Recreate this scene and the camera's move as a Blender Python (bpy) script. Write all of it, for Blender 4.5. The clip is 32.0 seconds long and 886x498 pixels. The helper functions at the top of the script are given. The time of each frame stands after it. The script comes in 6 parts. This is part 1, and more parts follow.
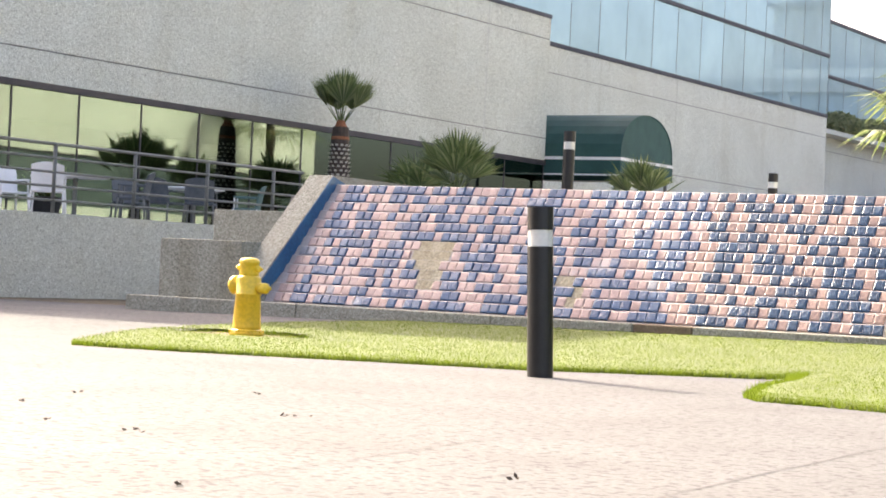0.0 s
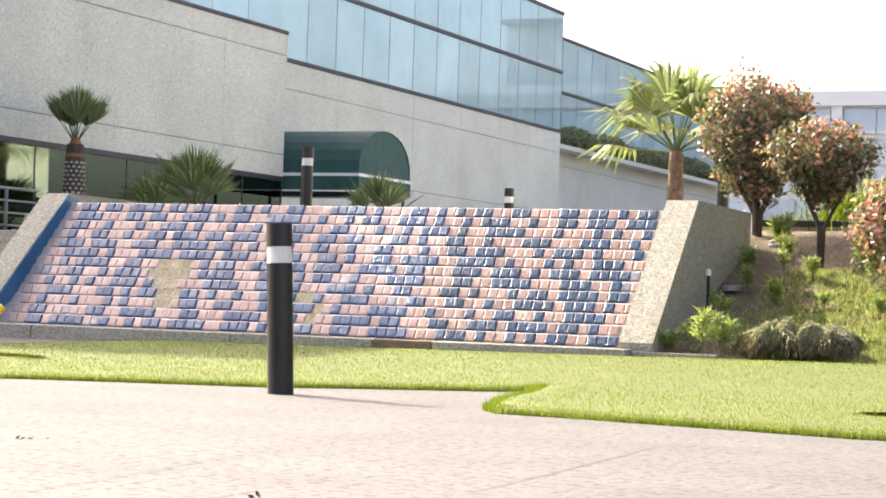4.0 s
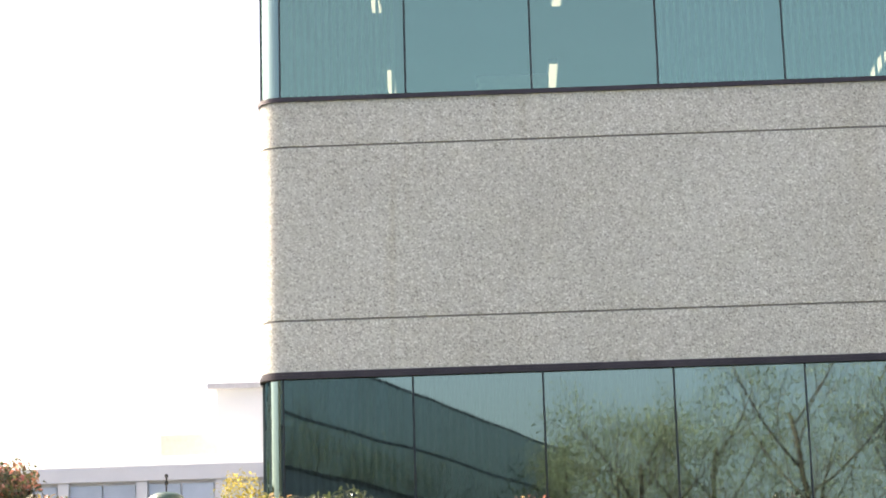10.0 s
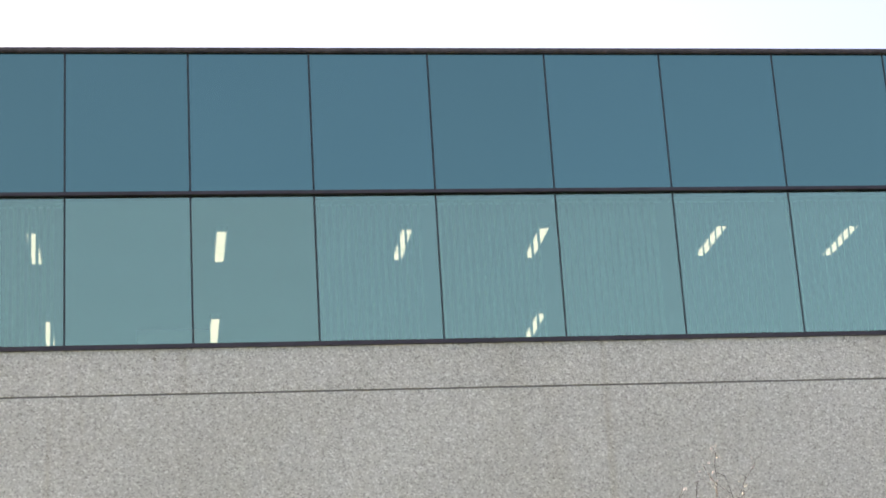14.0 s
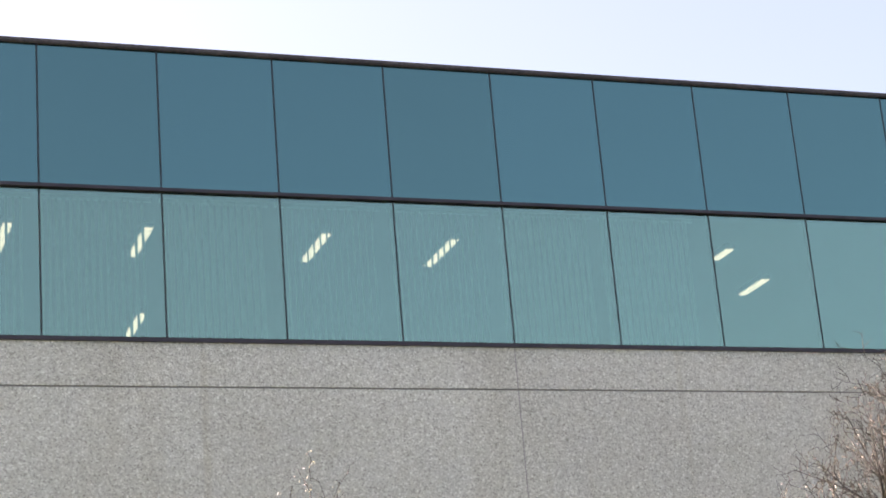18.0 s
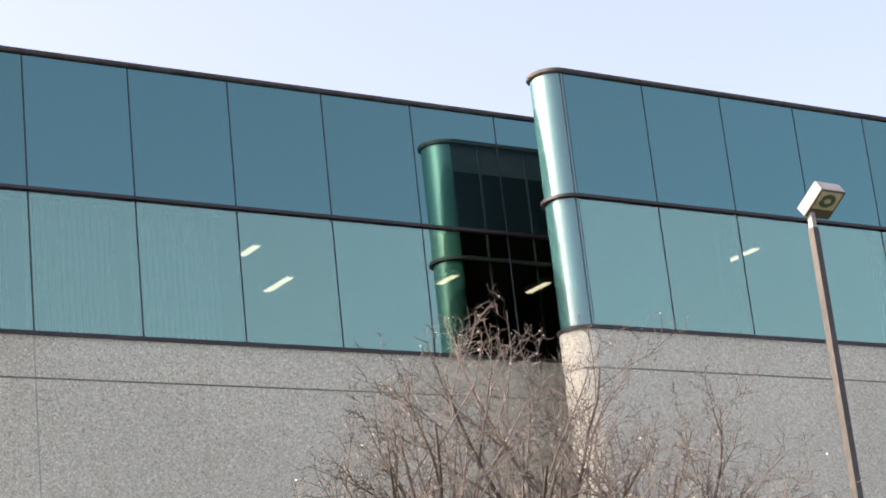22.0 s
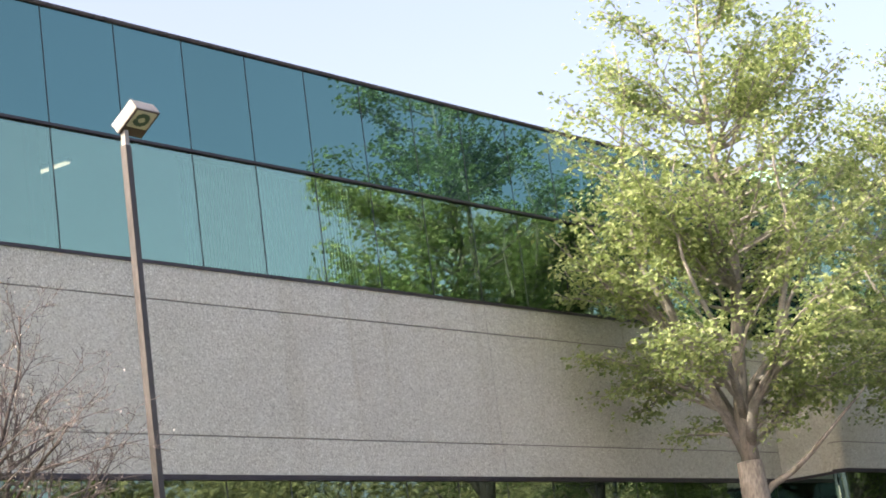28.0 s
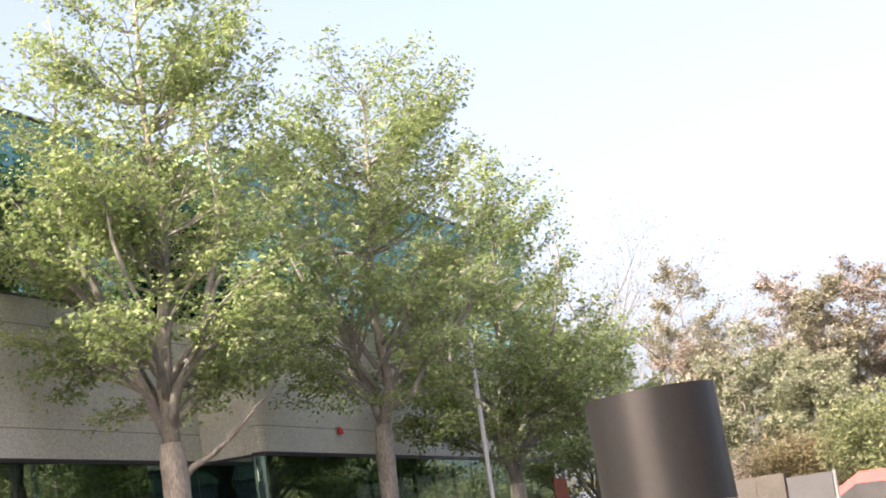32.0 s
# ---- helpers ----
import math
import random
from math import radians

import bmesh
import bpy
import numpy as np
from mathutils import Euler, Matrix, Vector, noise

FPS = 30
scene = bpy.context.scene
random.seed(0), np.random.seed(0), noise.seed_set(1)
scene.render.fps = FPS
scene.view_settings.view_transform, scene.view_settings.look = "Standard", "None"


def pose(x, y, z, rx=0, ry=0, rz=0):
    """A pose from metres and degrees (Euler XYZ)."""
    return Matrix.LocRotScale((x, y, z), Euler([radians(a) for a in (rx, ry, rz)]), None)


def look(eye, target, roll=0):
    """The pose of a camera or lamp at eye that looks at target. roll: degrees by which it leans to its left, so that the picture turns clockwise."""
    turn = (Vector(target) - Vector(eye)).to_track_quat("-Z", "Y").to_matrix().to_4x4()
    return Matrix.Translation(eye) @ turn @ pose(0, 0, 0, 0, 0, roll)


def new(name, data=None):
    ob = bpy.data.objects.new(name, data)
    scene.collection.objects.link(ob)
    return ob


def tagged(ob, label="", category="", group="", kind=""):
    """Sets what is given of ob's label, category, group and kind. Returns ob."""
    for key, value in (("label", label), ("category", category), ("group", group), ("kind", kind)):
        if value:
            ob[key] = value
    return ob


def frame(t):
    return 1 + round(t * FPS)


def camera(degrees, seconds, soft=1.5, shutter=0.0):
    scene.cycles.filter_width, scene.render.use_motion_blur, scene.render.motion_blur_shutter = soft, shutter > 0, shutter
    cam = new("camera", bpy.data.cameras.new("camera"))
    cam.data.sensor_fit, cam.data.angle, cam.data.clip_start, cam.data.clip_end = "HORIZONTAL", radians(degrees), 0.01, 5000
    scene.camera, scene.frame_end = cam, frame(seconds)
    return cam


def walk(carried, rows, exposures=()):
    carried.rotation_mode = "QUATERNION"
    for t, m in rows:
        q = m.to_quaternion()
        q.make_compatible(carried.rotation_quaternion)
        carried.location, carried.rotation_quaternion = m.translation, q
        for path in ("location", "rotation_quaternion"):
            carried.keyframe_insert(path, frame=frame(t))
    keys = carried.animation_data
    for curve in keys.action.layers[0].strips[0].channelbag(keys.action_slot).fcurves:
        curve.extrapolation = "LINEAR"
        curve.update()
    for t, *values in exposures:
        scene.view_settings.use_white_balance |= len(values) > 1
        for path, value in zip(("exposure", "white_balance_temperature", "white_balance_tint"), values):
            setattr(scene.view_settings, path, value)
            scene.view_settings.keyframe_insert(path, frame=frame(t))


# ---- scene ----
# Low tripod at one spot; the head pans to the right on a slightly leaning axis.
EYE = Vector((0.0, 0.0, 0.65))
cam = camera(24.80, 32.0, soft=1.8)
# seconds, bearing to the right of north, pitch, roll
TURNS = [
    (0, -30.72, 0.70, 2.70),
    (0.5, -30.15, 0.63, 2.63),
    (1, -29.10, 0.61, 2.52),
    (1.5, -27.86, 0.64, 2.34),
    (2, -26.71, 0.74, 2.19),
    (2.5, -25.67, 0.82, 2.12),
    (4.5, -22.33, 1.70, 1.73),
    (5, -20.75, 1.83, 1.48),
    (5.5, -17.76, 2.00, 1.20),
    (6, -13.45, 3.02, 0.57),
    (6.5, -9.65, 4.24, -0.02),
    (7, -7.71, 5.04, -0.34),
    (7.5, -6.55, 5.96, -0.59),
    (8, -5.60, 6.99, -0.74),
    (8.5, -4.64, 8.14, -1.01),
    (9, -3.42, 9.62, -1.21),
    (9.5, -2.46, 11.00, -1.43),
    (10, -1.54, 12.22, -1.64),
    (10.5, -0.37, 13.44, -1.85),
    (11, 1.35, 14.69, -2.18),
    (11.5, 2.55, 15.64, -2.44),
    (12, 3.63, 16.47, -2.64),
    (12.5, 4.97, 17.26, -2.88),
    (13, 6.10, 17.88, -3.02),
    (13.5, 7.42, 18.58, -3.35),
    (15.5, 12.68, 19.53, -3.92),
    (16, 14.19, 19.44, -4.13),
    (16.5, 16.00, 19.15, -4.23),
    (17, 17.67, 18.98, -4.49),
    (17.5, 19.07, 18.55, -4.64),
    (18, 20.55, 18.33, -4.85),
    (18.5, 22.23, 17.92, -4.93),
    (19, 23.91, 17.47, -5.05),
    (19.5, 25.45, 17.15, -5.28),
    (20, 27.00, 17.08, -5.38),
    (20.5, 28.76, 16.98, -5.61),
    (21, 30.63, 17.00, -5.84),
    (21.5, 32.64, 17.04, -6.04),
    (22, 34.51, 16.86, -6.23),
    (22.5, 36.17, 16.58, -6.38),
    (23, 37.74, 16.52, -6.60),
    (23.5, 39.29, 16.34, -6.70),
    (24, 40.68, 15.81, -6.74),
    (24.5, 42.21, 15.26, -6.84),
    (25, 43.85, 14.71, -6.90),
    (25.5, 45.74, 14.28, -7.04),
    (27.5, 52.63, 12.71, -7.46),
    (28, 54.18, 12.15, -7.41),
    (28.5, 56.29, 11.64, -7.50),
    (29, 58.45, 11.26, -7.46),
    (29.5, 60.51, 10.90, -7.61),
    (30, 62.37, 10.59, -7.64),
    (30.5, 64.25, 10.35, -7.79),
    (31, 66.22, 10.07, -7.98),
    (31.5, 68.51, 9.75, -8.09),
    (32, 70.37, 9.45, -8.20),
]


def bearing(az, pitch=0.0):
    a, p = radians(az), radians(pitch)
    return Vector((math.sin(a) * math.cos(p), math.cos(a) * math.cos(p), math.sin(p)))


walk(cam, [(t, look(EYE, EYE + bearing(az, p), r)) for t, az, p, r in TURNS],
     exposures=[(0.0, 2.2, 7350, 10), (4.0, 2.22, 7350, 10), (6.0, 2.15, 7350, 12), (8.0, 2.06, 7350, 12), (13.0, 2.0, 7400, 12), (17.0, 1.87, 7350, 13), (26.0, 1.85, 7350, 13), (28.0, 1.87, 7350, 13), (32.0, 1.83, 7150, 16)])

# ---- daylight ----
SUN_AZ, SUN_EL = -68.0, 38.0
world = bpy.data.worlds.new("sky")
scene.world = world
world.use_nodes = True
wn = world.node_tree.nodes
sky = wn.new("ShaderNodeTexSky")
sky.sky_type = "NISHITA"
sky.sun_disc = False
sky.sun_elevation = radians(SUN_EL)
sky.sun_rotation = radians(SUN_AZ)
sky.air_density, sky.dust_density, sky.ozone_density = 0.78, 6.0, 0.85
wn["Background"].inputs["Strength"].default_value = 0.15
haze = wn.new("ShaderNodeHueSaturation")
haze.inputs["Saturation"].default_value = 0.92
world.node_tree.links.new(sky.outputs[0], haze.inputs["Color"])
cast = wn.new("ShaderNodeMix")
cast.data_type, cast.blend_type = "RGBA", "MULTIPLY"
cast.inputs[0].default_value, cast.inputs[7].default_value = 1.0, (0.985, 0.945, 0.985, 1)
world.node_tree.links.new(haze.outputs[0], cast.inputs[6])
world.node_tree.links.new(cast.outputs[2], wn["Background"].inputs["Color"])
sun_data = bpy.data.lights.new("sun", "SUN")
sun_data.energy, sun_data.angle, sun_data.color = 2.6, radians(0.6), (1.0, 0.96, 0.86)
sun = new("sun", sun_data)
sun.matrix_world = look(bearing(SUN_AZ, SUN_EL) * 60, (0, 0, 0))

# ---- materials ----
def material(name):
    m = bpy.data.materials.new(name)
    m.use_nodes = True
    return m, m.node_tree.nodes, m.node_tree.links, m.node_tree.nodes["Principled BSDF"]


def ramp(nodes, links, fac, stops):
    r = nodes.new("ShaderNodeValToRGB")
    while len(r.color_ramp.elements) < len(stops):
        r.color_ramp.elements.new(0.5)
    for e, (p, c) in zip(r.color_ramp.elements, stops):
        e.position, e.color = p, (*c, 1)
    links.new(fac, r.inputs[0])
    return r.outputs[0]


def texture(nodes, links, kind, scale, stretch=None, detail=4.0):
    co = nodes.new("ShaderNodeTexCoord")
    out = co.outputs["Object"]
    if stretch:
        mp = nodes.new("ShaderNodeMapping")
        mp.inputs["Scale"].default_value = stretch
        links.new(out, mp.inputs[0])
        out = mp.outputs[0]
    if kind == "noise":
        t = nodes.new("ShaderNodeTexNoise")
        t.inputs["Detail"].default_value = detail
        res = t.outputs["Fac"]
    else:
        t = nodes.new("ShaderNodeTexVoronoi")
        res = t.outputs["Color"] if kind == "cells" else t.outputs["Distance"]
    t.inputs["Scale"].default_value = scale
    links.new(out, t.inputs["Vector"])
    return res


def blend(nodes, links, mode, fac, a, b):
    mx = nodes.new("ShaderNodeMix")
    mx.data_type, mx.blend_type = "RGBA", mode
    for sock, v in ((mx.inputs[0], fac), (mx.inputs[6], a), (mx.inputs[7], b)):
        if isinstance(v, (int, float)):
            sock.default_value = v
        elif isinstance(v, tuple):
            sock.default_value = (*v, 1)
        else:
            links.new(v, sock)
    return mx.outputs[2]


def bump(nodes, links, bsdf, height, strength, distance):
    b = nodes.new("ShaderNodeBump")
    b.inputs["Strength"].default_value, b.inputs["Distance"].default_value = strength, distance
    links.new(height, b.inputs["Height"])
    links.new(b.outputs[0], bsdf.inputs["Normal"])


def surface(name, dark, light, rough=0.8, scale=3.0, grain=60.0, grain_amount=0.25, relief=0.3, metal=0.0, random=0.0, stretch=None, depth=0.004):
    """A mottled surface: broad variation from dark to light, fine grain over it, fine relief."""
    m, n, l, b = material(name)
    broad = texture(n, l, "noise", scale, stretch)
    fine = texture(n, l, "noise", grain, stretch)
    col = ramp(n, l, broad, [(0.3, dark), (0.7, light)])
    spec = ramp(n, l, fine, [(0.3, (1 - grain_amount,) * 3), (0.7, (1 + 0.3 * grain_amount,) * 3)])
    col = blend(n, l, "MULTIPLY", 1.0, col, spec)
    if random:
        info = n.new("ShaderNodeObjectInfo")
        var = ramp(n, l, info.outputs["Random"], [(0.0, (1 - random,) * 3), (1.0, (1 + random * 0.4,) * 3)])
        col = blend(n, l, "MULTIPLY", 1.0, col, var)
    l.new(col, b.inputs["Base Color"])
    b.inputs["Roughness"].default_value, b.inputs["Metallic"].default_value = rough, metal
    if relief:
        bump(n, l, b, fine, relief, depth)
    return m


def aggregate(name, stops, pebble=68.0, streaks=0.32, relief=0.7):
    """Exposed-aggregate concrete: a pebbled face with rain streaks."""
    m, n, l, b = material(name)
    cells = texture(n, l, "cells", pebble)
    dist = texture(n, l, "voronoi", pebble)
    sep = n.new("ShaderNodeSeparateColor")
    l.new(cells, sep.inputs[0])
    col = ramp(n, l, sep.outputs[0], stops)
    stones = n.new("ShaderNodeSeparateColor")
    l.new(texture(n, l, "cells", pebble * 0.8), stones.inputs[0])
    col = blend(n, l, "MULTIPLY", 1.0, col, ramp(n, l, stones.outputs[1], [(0.0, (1.08, 1.08, 1.08)), (0.10, (1.08, 1.08, 1.08)), (0.14, (1.0, 1.0, 1.0)), (0.86, (1.0, 1.0, 1.0)), (0.90, (0.88, 0.875, 0.865)), (1.0, (0.78, 0.77, 0.755))]))
    clump = texture(n, l, "noise", 14.0, None, 6.0)
    col = blend(n, l, "MULTIPLY", 1.0, col, ramp(n, l, clump, [(0.3, (0.94, 0.94, 0.94)), (0.7, (1.05, 1.05, 1.05))]))
    broad = texture(n, l, "noise", 0.5)
    col = blend(n, l, "MULTIPLY", 1.0, col, ramp(n, l, broad, [(0.3, (0.93, 0.925, 0.91)), (0.7, (1.05, 1.05, 1.05))]))
    rain = texture(n, l, "noise", 1.0, (1.3, 1.3, 0.06))
    col = blend(n, l, "MULTIPLY", streaks, col, ramp(n, l, rain, [(0.30, (0.80, 0.77, 0.71)), (0.42, (1, 1, 1))]))
    drip = texture(n, l, "noise", 1.0, (4.6, 4.6, 0.2))
    col = blend(n, l, "MULTIPLY", 0.8, col, ramp(n, l, drip, [(0.62, (1, 1, 1)), (0.74, (0.87, 0.85, 0.80))]))
    l.new(col, b.inputs["Base Color"])
    b.inputs["Roughness"].default_value = 0.9
    bump(n, l, b, dist, relief, 0.016)
    return m


def coated_glass(name, tint, see, mirror, amount, rough=0.015, wave=0.0):
    """Reflective tinted glass: part mirror, part see-through or backed."""
    m, n, l, b = material(name)
    out = n["Material Output"]
    g = n.new("ShaderNodeBsdfGlossy")
    g.inputs["Roughness"].default_value = rough
    pane = n.new("ShaderNodeObjectInfo")
    coat = ramp(n, l, pane.outputs["Random"], [(0.0, tuple(c * k for c, k in zip(mirror, (1.0, 0.98, 0.965)))), (0.5, mirror), (1.0, tuple(c * k for c, k in zip(mirror, (1.01, 1.015, 1.025))))])
    l.new(coat, g.inputs["Color"])
    if see:
        t = n.new("ShaderNodeBsdfTransparent")
        t.inputs[0].default_value = (*tint, 1)
    else:
        t = n.new("ShaderNodeBsdfDiffuse")
        broad = texture(n, l, "noise", 0.6)
        info = n.new("ShaderNodeObjectInfo")
        var = ramp(n, l, info.outputs["Random"], [(0.0, (0.86,) * 3), (1.0, (1.1,) * 3)])
        base = ramp(n, l, broad, [(0.3, tuple(c * 0.9 for c in tint)), (0.7, tuple(c * 1.1 for c in tint))])
        l.new(blend(n, l, "MULTIPLY", 1.0, base, var), t.inputs[0])
    if wave:
        w = texture(n, l, "noise", 1.1, None, 1.0)
        bm_ = n.new("ShaderNodeBump")
        bm_.inputs["Strength"].default_value, bm_.inputs["Distance"].default_value = wave, 0.02
        l.new(w, bm_.inputs["Height"])
        l.new(bm_.outputs[0], g.inputs["Normal"])
    mix = n.new("ShaderNodeMixShader")
    mix.inputs[0].default_value = amount
    l.new(t.outputs[0], mix.inputs[1])
    l.new(g.outputs[0], mix.inputs[2])
    l.new(mix.outputs[0], out.inputs[0])
    return m


def leafy(name, stops, rough=0.45, through_=0.5, spec=0.5):
    """Leaves that differ one by one, glossy on top, letting light through."""
    m, n, l, b = material(name)
    geo = n.new("ShaderNodeNewGeometry")
    col = ramp(n, l, geo.outputs["Random Per Island"], stops)
    l.new(col, b.inputs["Base Color"])
    b.inputs["Roughness"].default_value = rough
    b.inputs["Specular IOR Level"].default_value = spec
    tr = n.new("ShaderNodeBsdfTranslucent")
    l.new(blend(n, l, "MULTIPLY", 1.0, col, (1.15, 1.2, 0.9)), tr.inputs[0])
    mix = n.new("ShaderNodeMixShader")
    mix.inputs[0].default_value = through_
    l.new(b.outputs[0], mix.inputs[1])
    l.new(tr.outputs[0], mix.inputs[2])
    l.new(mix.outputs[0], n["Material Output"].inputs[0])
    return m


def glowing(name, color, strength):
    m, n, l, b = material(name)
    b.inputs["Emission Color"].default_value, b.inputs["Emission Strength"].default_value = (*color, 1), strength
    b.inputs["Base Color"].default_value = (*color, 1)
    return m


CONC = aggregate("exposed_aggregate", [(0.0, (0.36, 0.366, 0.318)), (0.16, (0.515, 0.524, 0.463)), (0.5, (0.59, 0.603, 0.54)), (0.82, (0.635, 0.65, 0.587)), (1.0, (0.80, 0.818, 0.76))], 54.0)
CONC_ROUGH = aggregate("coarse_aggregate", [(0.0, (0.19, 0.182, 0.145)), (0.25, (0.28, 0.272, 0.222)), (0.7, (0.335, 0.326, 0.27)), (1.0, (0.42, 0.41, 0.35))], 64.0, 0.9, 0.15)
KERB_RUST = surface("rust_stained_kerb", (0.14, 0.095, 0.06), (0.24, 0.18, 0.12), 0.9, 3.0, 40.0, 0.4, 0.5)
JOINT = surface("joint_shadow", (0.24, 0.232, 0.215), (0.33, 0.32, 0.30), 0.9)
SEALANT = surface("pale_sealant", (0.5, 0.5, 0.5), (0.6, 0.6, 0.6), 0.7)
SEALANT_GREY = surface("grey_sealant", (0.29, 0.282, 0.275), (0.37, 0.36, 0.35), 0.7)
BRONZE = surface("dark_bronze", (0.030, 0.027, 0.035), (0.052, 0.046, 0.056), 0.5, metal=0.2, relief=0.05)
CAP = surface("weathered_roof_cap", (0.05, 0.044, 0.047), (0.105, 0.094, 0.094), 0.75, 4.0, 22.0, 0.45, 0.2)
SEAL = surface("dark_glazing_seal", (0.022, 0.032, 0.04), (0.034, 0.045, 0.055), 0.6, relief=0.05)
GLASS_UP = coated_glass("blue_spandrel_glass", (0.018, 0.042, 0.05), False, (0.190, 0.380, 0.360), 0.5, wave=0.035)
GLASS_VIS = coated_glass("teal_vision_glass", (0.70, 0.86, 0.82), True, (0.355, 0.525, 0.43), 0.46, wave=0.02)
GLASS_LOW = coated_glass("dark_teal_glass", (0.50, 0.58, 0.54), True, (0.34, 0.475, 0.43), 0.6, wave=0.04)
GLASS_A = coated_glass("green_glass", (0.62, 0.66, 0.56), True, (0.186, 0.238, 0.205), 0.66, wave=0.035)
GLASS_B = coated_glass("pale_blue_glass", (0.30, 0.42, 0.45), False, (0.62, 0.78, 0.82), 0.38, wave=0.02)
# Near-black tint and coating stand in for the unlit fin interior.
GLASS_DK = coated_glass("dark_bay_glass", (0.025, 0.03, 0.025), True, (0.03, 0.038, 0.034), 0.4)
CORNER_GL = coated_glass("curved_glass", (0.05, 0.15, 0.155), False, (0.28, 0.385, 0.365), 0.55, 0.2)
def pitted(m, amount=0.5):
    """Adds small dark pits and faint stains to a surface."""
    n, l = m.node_tree.nodes, m.node_tree.links
    b = n["Principled BSDF"]
    old = b.inputs["Base Color"].links[0].from_socket
    pits = ramp(n, l, texture(n, l, "noise", 20.0, None, 8.0), [(0.39, (1 - amount,) * 3), (0.47, (1, 1, 1))])
    stain = ramp(n, l, texture(n, l, "noise", 0.9, None, 6.0), [(0.35, (0.9, 0.89, 0.88)), (0.55, (1.03, 1.03, 1.03))])
    l.new(blend(n, l, "MULTIPLY", 1.0, blend(n, l, "MULTIPLY", 1.0, old, pits), stain), b.inputs["Base Color"])
    return m


PAVING = pitted(surface("pale_paving", (0.094, 0.0932, 0.0945), (0.114, 0.1132, 0.1145), 0.85, 1.2, 60.0, 0.5, 0.6), 0.6)
# Pale tone for floors above eye level, chosen to bounce light onto west walls.
WALK_BOUNCE = surface("pale_bounce_concrete", (0.38, 0.37, 0.345), (0.48, 0.47, 0.44), 0.85, 1.2, 60.0, 0.4, 0.4)
ASPHALT = surface("asphalt", (0.05, 0.05, 0.05), (0.08, 0.08, 0.08), 0.9, 1.0, 90.0, 0.4, 0.4)
SOIL = surface("mulch_soil", (0.095, 0.072, 0.044), (0.245, 0.188, 0.112), 0.95, 1.6, 34.0, 0.6, 0.9, depth=0.03)
TURF = surface("turf", (0.094, 0.124, 0.018), (0.126, 0.160, 0.026), 0.8, 1.5, 50.0, 0.5, 0.8, depth=0.03)
STUCCO = surface("pale_stucco", (0.70, 0.715, 0.70), (0.76, 0.775, 0.76), 0.85, 0.3, 20.0, 0.1)
BLACKISH = surface("bollard_black", (0.015, 0.0146, 0.0142), (0.022, 0.0214, 0.0208), 0.34, 4.0, 80.0, 0.2, 0.05)
BAND = surface("bollard_lens", (0.70, 0.69, 0.63), (0.80, 0.79, 0.73), 0.35, 6.0, 40.0, 0.08, 0.0)
LENS = surface("milky_lens", (0.36, 0.355, 0.30), (0.48, 0.47, 0.40), 0.25, 6.0, 40.0, 0.1, 0.0)
YELLOW = surface("hydrant_yellow", (0.76, 0.495, 0.03), (0.86, 0.585, 0.06), 0.35, 5.0, 40.0, 0.15, 0.12)
TILE_BLUE = surface("blue_glazed_tile", (0.037, 0.080, 0.142), (0.055, 0.107, 0.180), 0.2, 3.0, 42.0, 0.35, 0.7, random=0.25, depth=0.011)
TILE_RED = surface("salmon_glazed_tile", (0.40, 0.268, 0.215), (0.465, 0.32, 0.262), 0.24, 3.0, 45.0, 0.2, 0.5, random=0.2, depth=0.008)
TILE_PALE = surface("chipped_pale_tile", (0.22, 0.23, 0.26), (0.32, 0.32, 0.34), 0.4, 5.0, 30.0, 0.3, 0.2)
GROUT = surface("pale_grout", (0.40, 0.35, 0.33), (0.52, 0.46, 0.44), 0.35)
MORTAR = surface("bare_mortar", (0.38, 0.33, 0.22), (0.54, 0.48, 0.35), 0.95, 6.0, 40.0, 0.4, 0.8, depth=0.01)
BLUE_PAINT = surface("blue_paint", (0.015, 0.09, 0.22), (0.03, 0.15, 0.30), 0.4, 3.0, 30.0, 0.25, 0.1)
RAIL = surface("grey_rail_paint", (0.10, 0.105, 0.10), (0.15, 0.155, 0.15), 0.45, 5.0, 40.0, 0.1, 0.05)
CHAIR = surface("grey_woven_chair", (0.07, 0.085, 0.10), (0.12, 0.135, 0.15), 0.7, 8.0, 60.0, 0.3, 0.3)
WHITE = surface("white_plastic", (0.70, 0.70, 0.70), (0.80, 0.80, 0.80), 0.5, 4.0, 40.0, 0.08, 0.0)
CANVAS = surface("green_canvas", (0.014, 0.06, 0.055), (0.024, 0.085, 0.078), 0.7, 2.0, 80.0, 0.2, 0.2)
TANK = surface("dark_green_paint", (0.017, 0.050, 0.041), (0.028, 0.074, 0.06), 0.4, 3.0, 30.0, 0.15, 0.05)
BARK = surface("smooth_bark", (0.17, 0.155, 0.128), (0.365, 0.338, 0.29), 0.9, 4.0, 30.0, 0.45, 0.8, stretch=(1, 1, 0.3), depth=0.02)
BARK_PALE = surface("pale_limb_bark", (0.195, 0.184, 0.160), (0.36, 0.342, 0.305), 0.9, 4.0, 30.0, 0.35, 0.5, depth=0.015)
BARK_DK = surface("dark_bark", (0.05, 0.036, 0.028), (0.11, 0.08, 0.06), 0.9, 6.0, 40.0, 0.4, 0.6)
TWIG = surface("bare_twig", (0.024, 0.019, 0.019), (0.07, 0.057, 0.053), 0.85, 6.0, 40.0, 0.3, 0.4)
TWIG_PALE = surface("pale_twig", (0.052, 0.045, 0.044), (0.145, 0.125, 0.12), 0.85, 6.0, 40.0, 0.3, 0.3)
